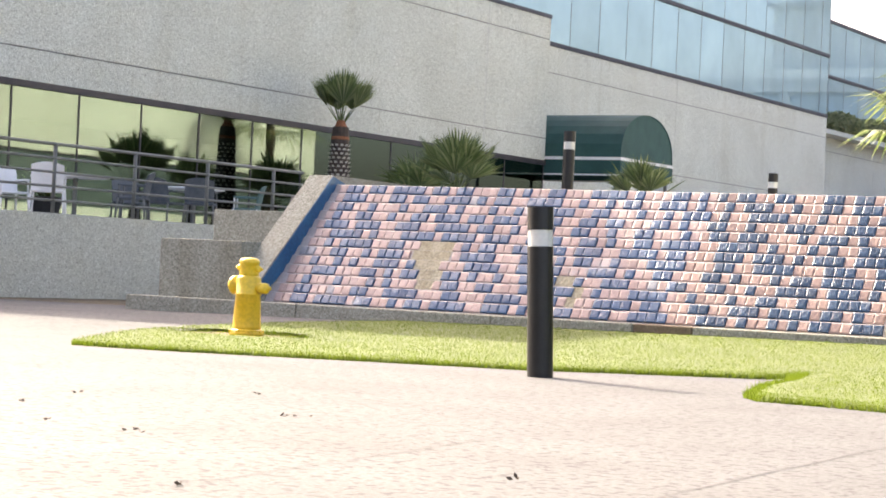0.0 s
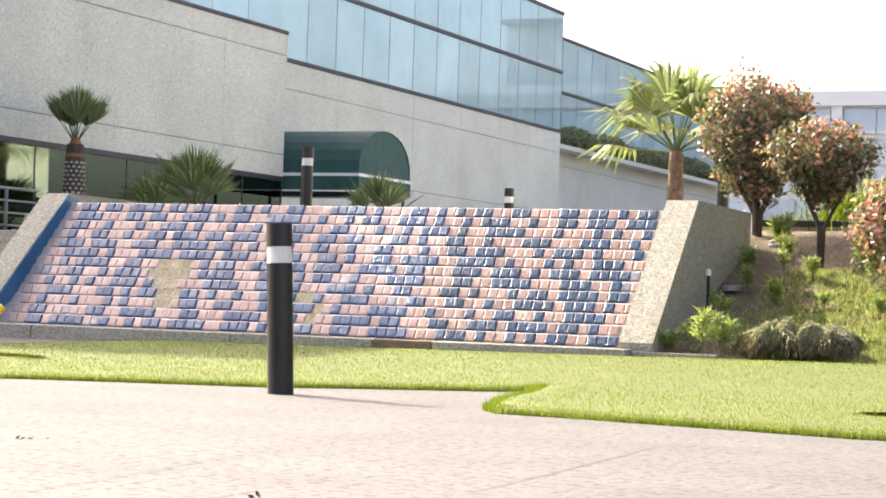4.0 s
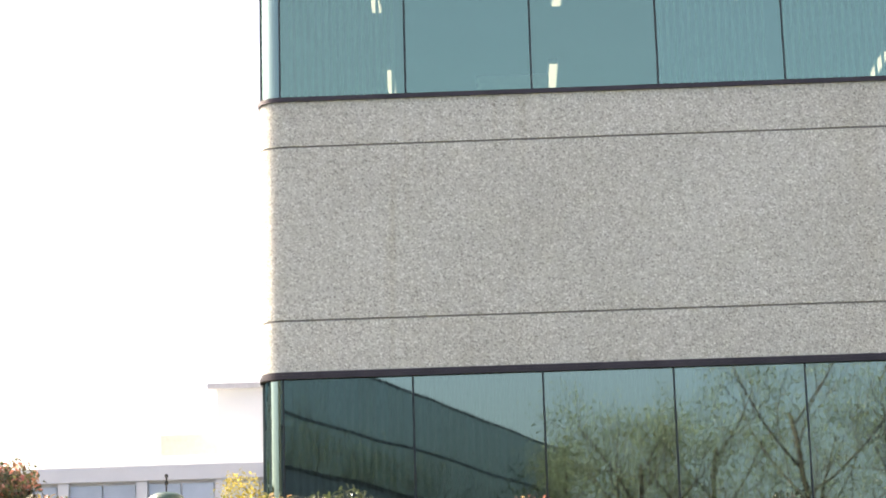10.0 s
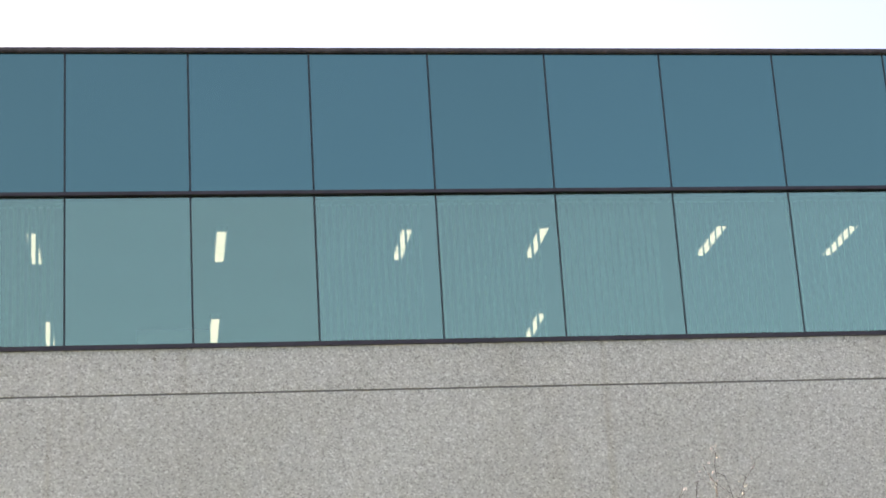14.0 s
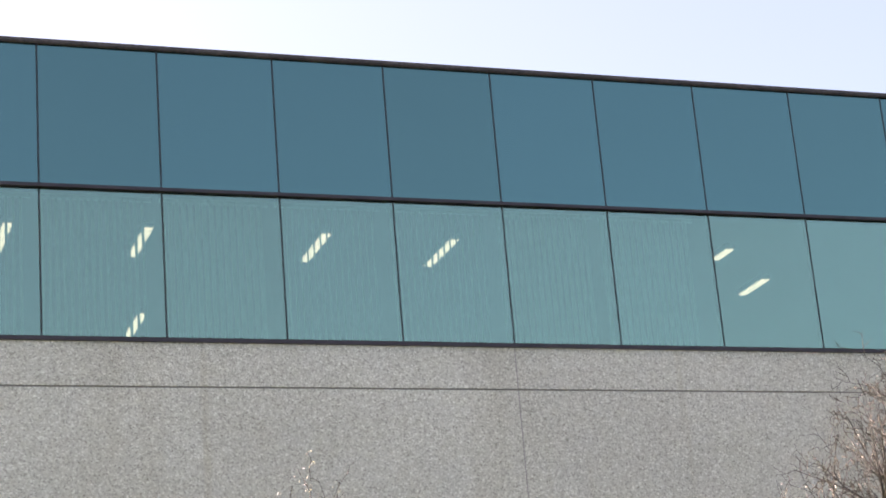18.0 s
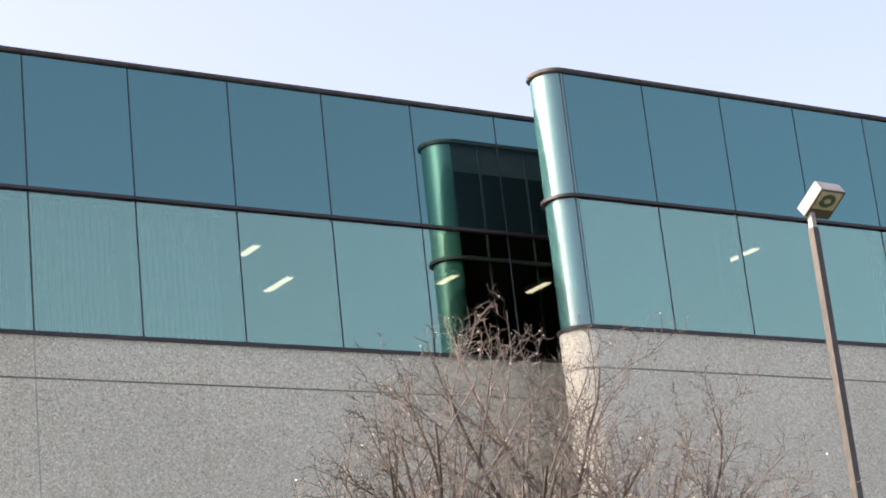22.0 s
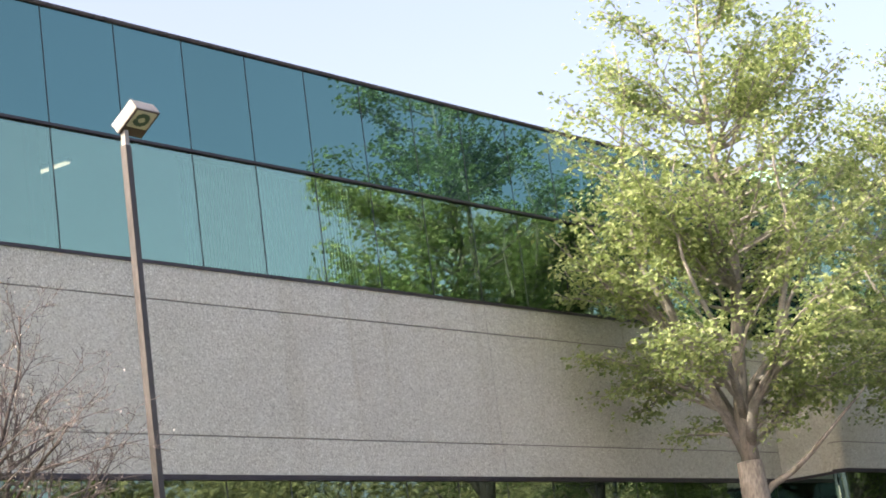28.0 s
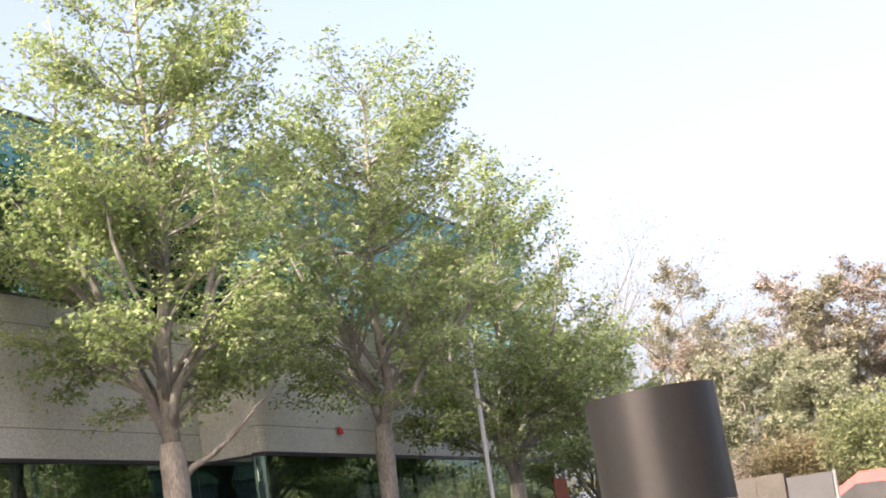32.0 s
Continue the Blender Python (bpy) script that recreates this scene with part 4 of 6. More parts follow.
    points = [q for lb in limbs for q in lb]
    for i, z in enumerate(zs):
        a = 2.399 * i + rnd.uniform(-0.5, 0.5)
        R = width(z, a) * rnd.uniform(0.62, 1.03)
        out = Vector((math.cos(a), math.sin(a), 0))
        end = axis(z) + out * R
        want = axis(max(fork + rnd.uniform(-0.2, 1.7), z - 0.4 * R - 0.3)) + out * R * 0.2
        p0, r0 = min(points, key=lambda q: (q[0] - want).length_squared)
        path = wander(p0, end, 6, 0.07, 0.10 * R if z < low + 0.35 * (top - low) else -0.06 * R)
        r0 = min(r0 * 0.62, 0.05)
        tube_data(V, F, path, [r0 + (0.007 - r0) * (k / 6) ** 0.7 for k in range(7)], 5)
        twigs = max(4, int(3 + 2.1 * (end - p0).length))
        for j in range(twigs):
            f = 0.30 + 0.70 * (j + 0.5 * rnd.random()) / twigs
            k = min(5, int(f * 6))
            s0 = path[k].lerp(path[k + 1], f * 6 - k)
            run = (path[k + 1] - path[k]).normalized()
            turn = (0.9 if j % 2 else -0.9) * rnd.uniform(0.5, 1.3)
            d = Matrix.Rotation(turn, 3, "Z") @ run + Vector((0, 0, rnd.uniform(-0.25, 0.35)))
            d.normalize()
            size = rnd.uniform(0.45, 0.85) * (1.1 - 0.35 * f)
            s1 = s0 + d * size
            tube_data(V, F, [s0, s0.lerp(s1, 0.5) + Vector((0, 0, 0.04)), s1], [0.011, 0.008, 0.004], 3)
            for m in range(int(per * size / 0.6 * rnd.uniform(0.45, 1.25))):
                g = rnd.uniform(0.25, 1.12)
                q = s0.lerp(s1, g) + Vector((rnd.gauss(0, 0.15), rnd.gauss(0, 0.15), rnd.gauss(-0.02, 0.085)))
                facing = Vector((rnd.gauss(-0.12, 0.5), rnd.gauss(-0.05, 0.5), rnd.gauss(0.75, 0.35))).normalized()
                b_ = rnd.uniform(0, 6.283)
                go = Vector((math.cos(b_), math.sin(b_), -0.45)) + d * 0.5
                go = (go - facing * go.dot(facing)).normalized()
                side = facing.cross(go)
                s_ = leaf * rnd.uniform(0.55, 1.3)
                n0 = len(LV)
                LV += [q, q + go * s_ * 0.45 + side * s_ * 0.33 + facing * s_ * 0.1, q + go * s_ - facing * s_ * 0.12, q + go * s_ * 0.45 - side * s_ * 0.33 + facing * s_ * 0.1]
                LF.append((n0, n0 + 1, n0 + 2, n0 + 3))
    tagged(linked("branchwork", V, F, pale, e), "fine pale branches", kind="stuff")
    linked("crown", LV, LF, mat, e)
    return e


ROW = "trees along the wall"
crowned_tree("street_tree", (34.66, 18.45, 0.3), "tall leafy tree with pale bark close to the office wall", 11, [(4.2, 0.9), (5.0, 2.3), (6.2, 3.5), (8.2, 3.7), (10.0, 3.2), (11.8, 2.6), (13.2, 1.6), (14.0, 0.6)], 4.0, 0.28, 142, 0.122, LEAF, 0.0, ROW, -0.002, 40, low_limb=-70)
crowned_tree("street_tree", (41.5, 16.9, 0.2), "tall leafy tree with pale bark behind another", 23, [(4.3, 1.6), (5.4, 3.2), (7.4, 3.6), (9.4, 3.3), (10.8, 3.0), (11.9, 2.2), (12.9, 0.9)], 4.4, 0.215, 134, 0.116, LEAF, 0.01, ROW, -0.0045, 40)
crowned_tree("street_tree", (49.2, 16.5, 0.1), "leafy tree with slender trunk near the wing's end", 37, [(3.4, 1.6), (4.6, 3.0), (6.6, 3.4), (8.8, 2.8), (10.4, 1.9), (11.5, 0.7)], 3.1, 0.22, 125, 0.122, LEAF, 0.05, ROW, 0.0, 46)
crowned_tree("street_tree", (56.5, 16.6, 0.0), "smaller leafy tree past the wing's end", 41, [(2.6, 1.3), (3.6, 2.5), (5.2, 2.9), (6.8, 2.3), (8.0, 0.9)], 2.2, 0.2, 55, 0.15, LEAF, 0.0, ROW, 0.0, 46, 5)
tree("bare_tree", (11.7, 15.6, 0.0), "leafless young tree with upright reddish twigs", 5, BARE_SPEC, 4.0, 0.09, TWIG, BLOSSOM, 420, 0.026, 0.02, twig=TWIG_PALE, group="bare trees")
tree("bare_tree", (13.6, 16.0, 0.0), "leafless spreading tree with fine pale twigs", 8, BARE_SPEC, 3.75, 0.09, TWIG, BLOSSOM, 420, 0.026, 0.02, twig=TWIG_PALE, group="bare trees")
tree("bare_tree", (10.5, 16.0, 0.0), "leafless tree with dark crooked branches", 14, BARE_SPEC, 3.7, 0.09, TWIG, BLOSSOM, 260, 0.026, 0.02, twig=TWIG_PALE, group="bare trees")
tree("bare_tree", (5.2, 19.6, 0.6), "slender sapling with a few pale blossoms", 9, dict(BARE_SPEC, levels=4, split=[5, 4, 3, 2], angle=[0.24, 0.3, 0.4, 0.5], short=[0.54, 0.55, 0.55, 0.55]), 3.4, 0.024, TWIG, BLOSSOM, 420, 0.034, 0.03, group="bare trees")


def shrub(name, at, size, mat, count, leaf, label, seed, trunk=0.0, tr=0.03, stems=4, bottom=-1.0, group="shrubs on the bank", low=None, top=None, vase=0.0):
    """A clipped shrub: crooked stems and a shell of many small leaves with an uneven outline."""
    rnd = random.Random(seed)
    e = thing(name, at, label, "shrub", group)
    rx, ry, rz = size
    cz = trunk + rz
    for i in range(stems):
        a = 6.283 * i / stems + rnd.uniform(-0.4, 0.4)
        v, f = [], []
        s = 0.04 if trunk > 0.2 else 0.2
        p = [Vector((math.cos(a) * s * rx * 0.4, math.sin(a) * s * ry * 0.4, -0.12)), Vector((math.cos(a) * s * rx, math.sin(a) * s * ry, trunk * 0.6 + rz * 0.1)),
             Vector((math.cos(a) * rx * 0.4, math.sin(a) * ry * 0.4, trunk + rz * 0.6)), Vector((math.cos(a) * rx * 0.7, math.sin(a) * ry * 0.7, cz + rz * 0.35))]
        tube_data(v, f, p, [tr, tr * 0.85, tr * 0.6, tr * 0.3], 6)
        linked("stem", v, f, BARK_DK, e, smooth=True)
    V, F, zone = [], [], []
    off = Vector((seed * 1.7, seed * 0.9, 0))
    leaf, count = leaf * 0.72, int(count * 1.9)
    while len(F) < count:
        d = Vector((rnd.gauss(0, 1), rnd.gauss(0, 1), rnd.gauss(0, 1))).normalized()
        if d.z < bottom:
            continue
        k = 0.88 + 0.24 * noise.noise(d * 1.6 + off) + 0.22 * noise.noise(d * 4.1 + off) + (0.08 if rnd.random() < 0.03 else 0.0)
        k *= rnd.uniform(0.72, 1.04) if rnd.random() < 0.75 else rnd.uniform(0.3, 0.8)
        narrow = 1 - vase * smooth_step(0.5, -1.0, d.z)
        p = Vector((d.x * rx * k * narrow, d.y * ry * k * narrow, cz + d.z * rz * k))
        facing = (d + Vector((rnd.gauss(0, 0.5), rnd.gauss(0, 0.5), rnd.gauss(0.25, 0.5)))).normalized()
        run = (facing.orthogonal().normalized() * math.cos(len(F) * 2.4) + facing.cross(facing.orthogonal().normalized()) * math.sin(len(F) * 2.4))
        run = (run + Vector((0, 0, 0.35)) + d * 0.25).normalized()
        side = facing.cross(run).normalized()
        size_ = leaf * rnd.uniform(0.6, 1.35)
        fold = facing * size_ * 0.10
        q = len(V)
        V += [p, p + run * size_ * 0.5 + side * size_ * 0.27 + fold, p + run * size_, p + run * size_ * 0.5 - side * size_ * 0.27 + fold]
        F.append((q, q + 1, q + 2, q + 3))
        # low, where given: darker leaves, also painting in shade near the foot.
        lev = d.z + 0.35 * noise.noise(d * 2.3 + off) + rnd.gauss(0, 0.15)
        zone.append(2 if lev > 0.62 else (1 if lev < -0.05 else 0))
    linked("foliage", V, F, [mat, low or mat, top or mat], e, index=zone)
    return e


def on_bank(x, y):
    return (x, y, ground_z(x, y))


shrub("photinia", on_bank(-5.88, 22.75), (0.80, 0.65, 0.84), PHOT_BRONZE, 4400, 0.105, "clipped photinia on short trunks with red young leaves", 1, 0.28, 0.045, 4, low=PHOT_BRONZE, top=PHOT_RED, vase=0.38)
shrub("photinia", on_bank(-4.9, 21.7), (0.72, 0.5, 0.50), PHOT_BRONZE, 2100, 0.105, "small flat-topped photinia with coppery leaves", 2, 0.62, 0.03, 3, top=PHOT_RED, vase=0.45)
shrub("photinia", on_bank(-3.22, 20.2), (1.12, 0.85, 0.80), PHOT_RED, 6600, 0.112, "wide rounded photinia with red and bronze leaves", 3, 0.04, 0.035, 8, low=PHOT_BRONZE, top=PHOT_YEL, vase=0.12)
shrub("photinia", on_bank(-2.6, 21.1), (1.25, 0.7, 0.60), PHOT_YEL, 5000, 0.11, "broad photinia with yellowish top leaves", 4, 0.46, 0.03, 5, low=PHOT_BRONZE)
shrub("green_shrub", on_bank(-1.57, 20.8), (0.84, 0.7, 0.55), PHOT_GRN, 6800, 0.082, "dense dark green glossy shrub on the bank", 5, 0.16, 0.035, 7, vase=0.12)
shrub("green_shrub", on_bank(-1.85, 21.7), (0.85, 0.5, 0.46), PHOT_GRN, 3000, 0.075, "dark green shrub rising behind the others", 15, 0.68, 0.03, 4)
shrub("green_shrub", on_bank(-0.82, 21.6), (0.47, 0.38, 0.29), PHOT_LIME, 1700, 0.07, "small standard shrub with a round head", 6, 0.66, 0.022, 1)
shrub("photinia", on_bank(0.55, 22.0), (0.92, 0.5, 0.48), PHOT_YEL, 3200, 0.075, "low photinia with reddish tips below the windows", 7, 0.36, 0.025, 3, low=PHOT_GRN, top=PHOT_RED)
shrub("green_shrub", on_bank(0.36, 21.0), (0.66, 0.5, 0.41), PHOT_GRN, 4200, 0.065, "rounded glossy green shrub on the bank", 8, 0.34, 0.025, 1)
shrub("green_shrub", on_bank(2.13, 21.6), (0.68, 0.5, 0.46), PHOT_LIME, 3400, 0.07, "rounded green shrub on crooked stems", 9, 0.36, 0.025, 4)
shrub("green_shrub", on_bank(3.15, 22.1), (0.5, 0.45, 0.5), PHOT_GRN, 2200, 0.07, "dark green shrub below the windows", 10, 0.3, 0.025, 3)
shrub("green_shrub", on_bank(4.1, 21.7), (0.6, 0.45, 0.45), PHOT_LIME, 2400, 0.07, "pale green shrub below the windows", 11, 0.35, 0.025, 3)


def fan_palm(name, at, trunk_h, r0, fronds, reach, label, seed, boots=True, droop=0.35, low=1.55, skin=None, fan=1.25):
    rnd = random.Random(seed)
    e = thing(name, at, label, "palm", "fan palms")
    if trunk_h > 0.2:
        prof = [(r0 * (1.2 - 0.45 * i / 8 + 0.05 * (i % 2)), -0.1 + (trunk_h + 0.1) * i / 8) for i in range(9)]
        trunk = part("trunk", lathe(prof, 14), skin or BARK_DK, e)
        part("fibre_crown", lathe([(r0 * 0.78, trunk_h * 0.86), (r0 * 0.86, trunk_h * 0.89), (r0 * 0.74, trunk_h * 0.96), (r0 * 0.35, trunk_h * 1.06)], 14), skin or PALM_RED, e, "reddish fibrous top of the trunk")
        if boots:
            V, F = [], []
            rows = int(trunk_h * 0.86 / 0.09)
            for j in range(rows):
                for i in range(12):
                    a = 6.283 * (i + 0.5 * (j % 2)) / 12
                    rr = r0 * (1.22 - 0.38 * j / rows)
                    z = 0.05 + j * 0.09
                    c = Vector((rr * math.cos(a), rr * math.sin(a), z))
                    t = Vector((-math.sin(a), math.cos(a), 0)) * 0.036
                    o = Vector((math.cos(a), math.sin(a), 0)) * 0.03
                    k = len(V)
                    V += [c - t, c + t, c + t * 0.8 + o + Vector((0, 0, 0.042)), c - t * 0.8 + o + Vector((0, 0, 0.042))]
                    F.append((k, k + 1, k + 2, k + 3))
            tagged(linked("boot_pattern", V, F, PALM_BOOT, trunk), "pale cut leaf bases", kind="stuff")
    for i in range(fronds):
        a = 2.399 * i + rnd.uniform(-0.3, 0.3)
        el = 1.45 - low * (i / max(1, fronds - 1)) ** 0.9 + rnd.uniform(-0.1, 0.1)
        d = Vector((math.cos(a) * math.cos(el), math.sin(a) * math.cos(el), math.sin(el)))
        st = Vector((0, 0, max(trunk_h, 0.05)))
        hub = st + d * reach * 0.45
        V, F = [], []
        tube_data(V, F, [st, st + d * reach * 0.25, hub], [0.018, 0.013, 0.009], 4)
        side = d.cross(Vector((0, 0, 1)))
        side = side.normalized() if side.length > 0.1 else Vector((1, 0, 0))
        nrm = side.cross(d)
        for j in range(19):
            f = -fan + 2 * fan * j / 18
            ray = d * math.cos(f) + side * math.sin(f)
            L = reach * 0.62 * (1 - 0.25 * abs(f) / 1.25) * rnd.uniform(0.85, 1.1)
            tip = hub + ray * L + Vector((0, 0, -droop * L * rnd.uniform(0.3, 1.0)))
            mid = hub + ray * L * 0.55 + nrm * 0.02
            w = ray.cross(nrm) * 0.03
            k = len(V)
            V += [hub, mid + w, tip, mid - w]
            F.append((k, k + 1, k + 2, k + 3))
        linked("frond", V, F, PALM_LEAF, e)
    return e


HEDGE_LEAF = leafy("hedge_leaf", [(0.0, (0.12, 0.14, 0.08)), (0.6, (0.20, 0.225, 0.13)), (1.0, (0.30, 0.31, 0.19))], 0.6, 0.45)
for i in range(7):
    shrub("ledge_hedge", (B2_X + 0.48, 79.4 + 4.7 * i, 7.55), (0.42, 2.7, 0.36 + 0.06 * (i % 3)), HEDGE_LEAF, 1500, 0.28, "dull green hedge on the far wall's ledge", 400 + i, 0.02, 0.03, 3, group="ledge hedges")

fan_palm("fan_palm", (-23.75, 35.5, 1.3), 2.35, 0.23, 15, 1.15, "fan palm with a patterned trunk beside the windows", 1, droop=-0.1, low=0.6, fan=0.85)
fan_palm("fan_palm", (-21.0, 35.8, 1.35), 0.95, 0.13, 15, 1.35, "low bushy fan palm with upright fronds", 2, droop=0.0, low=0.95, fan=1.0)
fan_palm("fan_palm", (-23.3, 38.0, 1.3), 0.7, 0.13, 15, 1.4, "low bushy fan palm in the planting bed", 7, droop=0.2, low=1.2)
fan_palm("fan_palm", (-19.0, 40.4, 1.5), 0.75, 0.1, 10, 1.2, "young fan palm by the entrance canopy", 3, boots=False, droop=0.05, low=0.9, fan=1.0)
# Out of direct view; added so its crown reflects in the terrace windows.
fan_palm("fan_palm", (-4.9, 63.3, 1.4), 4.9, 0.22, 26, 2.5, "tall fan palm hidden behind the office wing, placed for its reflection", 9, boots=False, droop=0.3, low=1.9)
fan_palm("fan_palm", (-8.1, 26.8, 1.6), 1.2, 0.12, 18, 1.5, "fan palm with fibrous trunk above the tile wall", 4, boots=False, droop=0.5, low=1.3, skin=PALM_TRUNK)


# ---- lamp, poles, far things ----
def lot_lamp():
    x, y = 14.87, 14.69
    e = thing("lot_lamp", (x, y, 0), "square-headed lamp on a weathered square pole", "street lamp")
    box("pole", -0.043, 0.043, -0.043, 0.043, -0.2, 6.66, STEEL, e, bevel=0.008)
    box("neck", -0.03, 0.03, -0.03, 0.03, 6.66, 6.83, LAMPBOX, e)
    n = Vector((0.028, -0.561, -0.828)).normalized()
    across = Vector((0.999, 0.048, 0.002))
    down = n.cross(across).normalized()
    if down.z > 0:
        down = -down
    across = down.cross(n)
    m = Matrix((across, down, n)).transposed()
    c = Vector((14.992 - x, 14.576 - y, 6.89))

    def piece(name, a0, a1, d0, d1, n0, n1, mat, label="", bevel=0.008):
        bm = add_box(bmesh.new(), a0, a1, d0, d1, n0, n1, bevel)
        bmesh.ops.transform(bm, verts=bm.verts, matrix=Matrix.Translation(c) @ m.to_4x4())
        return part(name, bm, mat, e, label)

    housing = piece("housing", -0.185, 0.185, -0.185, 0.185, -0.15, -0.012, LAMPBOX, "pale boxy lamp housing")
    piece("door_frame", -0.183, 0.183, -0.183, 0.183, -0.012, 0.0, LAMPRIM, "dark rim of the lens").parent = housing
    piece("lens", -0.145, 0.16, -0.165, 0.06, 0.0, 0.006, LENS, "stained square lens", 0.0).parent = housing
    rnd = random.Random(6)
    for i in range(11):
        t = 0.4 + 2.35 * math.pi * i / 14
        bm = lathe([(0.028 + 0.008 * rnd.random(), 0.006), (0.027, 0.0085)], 9)
        bmesh.ops.transform(bm, verts=bm.verts, matrix=Matrix.Translation(c) @ m.to_4x4() @ Matrix.Translation((0.01 + 0.075 * math.cos(t) * (1 + 0.15 * rnd.random()), -0.05 + 0.06 * math.sin(t), 0)))
        part("lens_stain", bm, TANK, housing)
    return e


LAMPRIM = surface("lamp_rim", (0.05, 0.035, 0.03), (0.09, 0.065, 0.055), 0.6)
lot_lamp()


# ---- entrance canopy ----
def entrance_canopy():
    e = thing("entrance_canopy", (-23.0, 49.2, 1.5), "dark green barrel-vaulted canvas canopy with white trim", "canopy")
    x0, x1, hw = -5.0, 0.0, 1.65
    eave, rise = 2.38, 1.27
    n = 14

    def arch(r_in):
        return [((hw - r_in) * math.cos(math.pi * i / n), eave + (rise - r_in) * math.sin(math.pi * i / n) ** 0.8) for i in range(n + 1)]

    V, F = [], []
    for x in (x0, x1):
        V += [(x, y, z) for y, z in arch(0)] + [(x, y, z) for y, z in arch(0.03)]
    m = 2 * (n + 1)
    for i in range(n):
        F += [(i, i + 1, m + i + 1, m + i), (n + 1 + i, m + n + 1 + i, m + n + 2 + i, n + 2 + i), (m + i, m + i + 1, m + n + 2 + i, m + n + 1 + i)]
    linked("canvas_vault", V, F, CANVAS, e)
    a = arch(0.03)
    linked("front_panel", [(x1 - 0.02, y, z) for y, z in a] + [(x1 - 0.05, y, z) for y, z in a], [tuple(range(n + 1)), tuple(range(2 * n + 1, n, -1))] + [(i, n + 1 + i, n + 2 + i, i + 1) for i in range(n)], CANVAS, e, "arched canvas front")
    for y in (-hw, hw):
        box("valance", x0, x1, y - 0.015, y + 0.015, eave - 0.42, eave, CANVAS, e)
        box("white_trim", x0, x1, y - 0.022, y + 0.022, eave - 0.05, eave + 0.03, WHITE, e, "white trim line")
        box("white_trim", x0, x1, y - 0.022, y + 0.022, eave - 0.46, eave - 0.42, WHITE, e, "white trim line")
    box("white_trim", x1 - 0.02, x1 + 0.02, -hw, hw, eave - 0.05, eave + 0.03, WHITE, e, "white trim line")
    box("valance", x1 - 0.015, x1 + 0.012, -hw, hw, eave - 0.42, eave - 0.05, CANVAS, e)
    for y in (-hw + 0.1, hw - 0.1):
        bar("post", (x1 - 0.15, y, -0.2), (x1 - 0.15, y, eave), 0.05, RAIL, e)


entrance_canopy()
entry_rail = thing("entry_railing", (-20.5, 44.5, 1.4), "low grey pipe railing by the entrance", "railing")
for yy in (0.0, 2.0, 4.0):
    bar("post", (0, yy, -0.1), (0, yy, 1.0), 0.025, RAIL, entry_rail)
for zz in (0.45, 0.72, 1.0):
    bar("rail", (0, -3.0, zz), (0, 4.0, zz), 0.022, RAIL, entry_rail)


# ---- terrace furniture ----
def chair(at, turn, mat, label):
    e = thing("patio_chair", at, label, "chair", "terrace chairs")
    box("seat", -0.25, 0.25, -0.24, 0.24, 0.40, 0.44, mat, e, bevel=0.012)
    V, F = [], []
    for i in range(9):
        t = -1 + 2 * i / 8
        for z, o in ((0.44, 0.0), (0.72, 0.06), (0.86 - 0.05 * t * t, 0.10)):
            for th in (0, 0.025):
                V.append((0.25 * t, 0.22 + o + th - 0.05 * t * t, z))
    for i in range(8):
        for j in range(2):
            k = i * 6 + j * 2
            F += [(k, k + 2, k + 8, k + 6), (k + 1, k + 7, k + 9, k + 3)]
        k = i * 6
        F += [(k + 4, k + 5, k + 11, k + 10), (k, k + 6, k + 7, k + 1)]
    for k in (0, 48):
        F += [(k, k + 1, k + 3, k + 2), (k + 2, k + 3, k + 5, k + 4)]
    linked("backrest", V, F, mat, e)
    for sx in (-0.24, 0.24):
        for sy in (-0.21, 0.21):
            bar("leg", (sx, sy, 0.42), (sx * 1.12, sy * 1.15, 0), 0.018, RAIL if mat is CHAIR else WHITE, e, 6)
        box("armrest", sx - 0.025, sx + 0.025, -0.22, 0.24, 0.62, 0.65, mat, e, bevel=0.008)
        bar("arm_post", (sx, -0.2, 0.42), (sx, -0.2, 0.63), 0.015, RAIL if mat is CHAIR else WHITE, e, 6)
    e.rotation_euler = (0, 0, radians(turn))
    return e


def cafe_table(at, label):
    e = thing("patio_table", at, label, "table", "terrace tables")
    part("tabletop", lathe([(0.55, 0.715), (0.56, 0.725), (0.56, 0.74), (0.55, 0.75)], 28), WHITE, e)
    part("column", lathe([(0.05, 0.03), (0.04, 0.1), (0.04, 0.72)], 12), RAIL, e)
    part("foot", lathe([(0.28, 0.0), (0.27, 0.02), (0.06, 0.05)], 20), RAIL, e)
    return e


T = TERR_Z
TEAL_CHAIR = surface("teal_chair_plastic", (0.06, 0.13, 0.13), (0.10, 0.18, 0.18), 0.6, 8.0, 60.0, 0.2, 0.1)
cafe_table((-22.1, 25.3, T), "round white-topped patio table near the railing")
cafe_table((-22.3, 28.7, T), "round white-topped patio table on the terrace")
for x, y, a, m, l in ((-21.2, 23.65, -143, WHITE, "white plastic patio chair with its back to the railing"), (-21.2, 25.7, -60, CHAIR, "grey patio chair turned sideways to the railing"),
                      (-22.0, 27.6, 170, CHAIR, "grey patio chair drawn up to the table"), (-21.2, 27.5, -150, CHAIR, "grey patio chair with its back to the railing"),
                      (-21.7, 29.5, -60, TEAL_CHAIR, "teal patio chair at the far side of the table"), (-22.9, 24.6, 70, WHITE, "white patio chair across the near table"),
                      (-23.1, 27.9, 60, CHAIR, "grey patio chair by the windows")):
    chair((x, y, T), a, m, l)


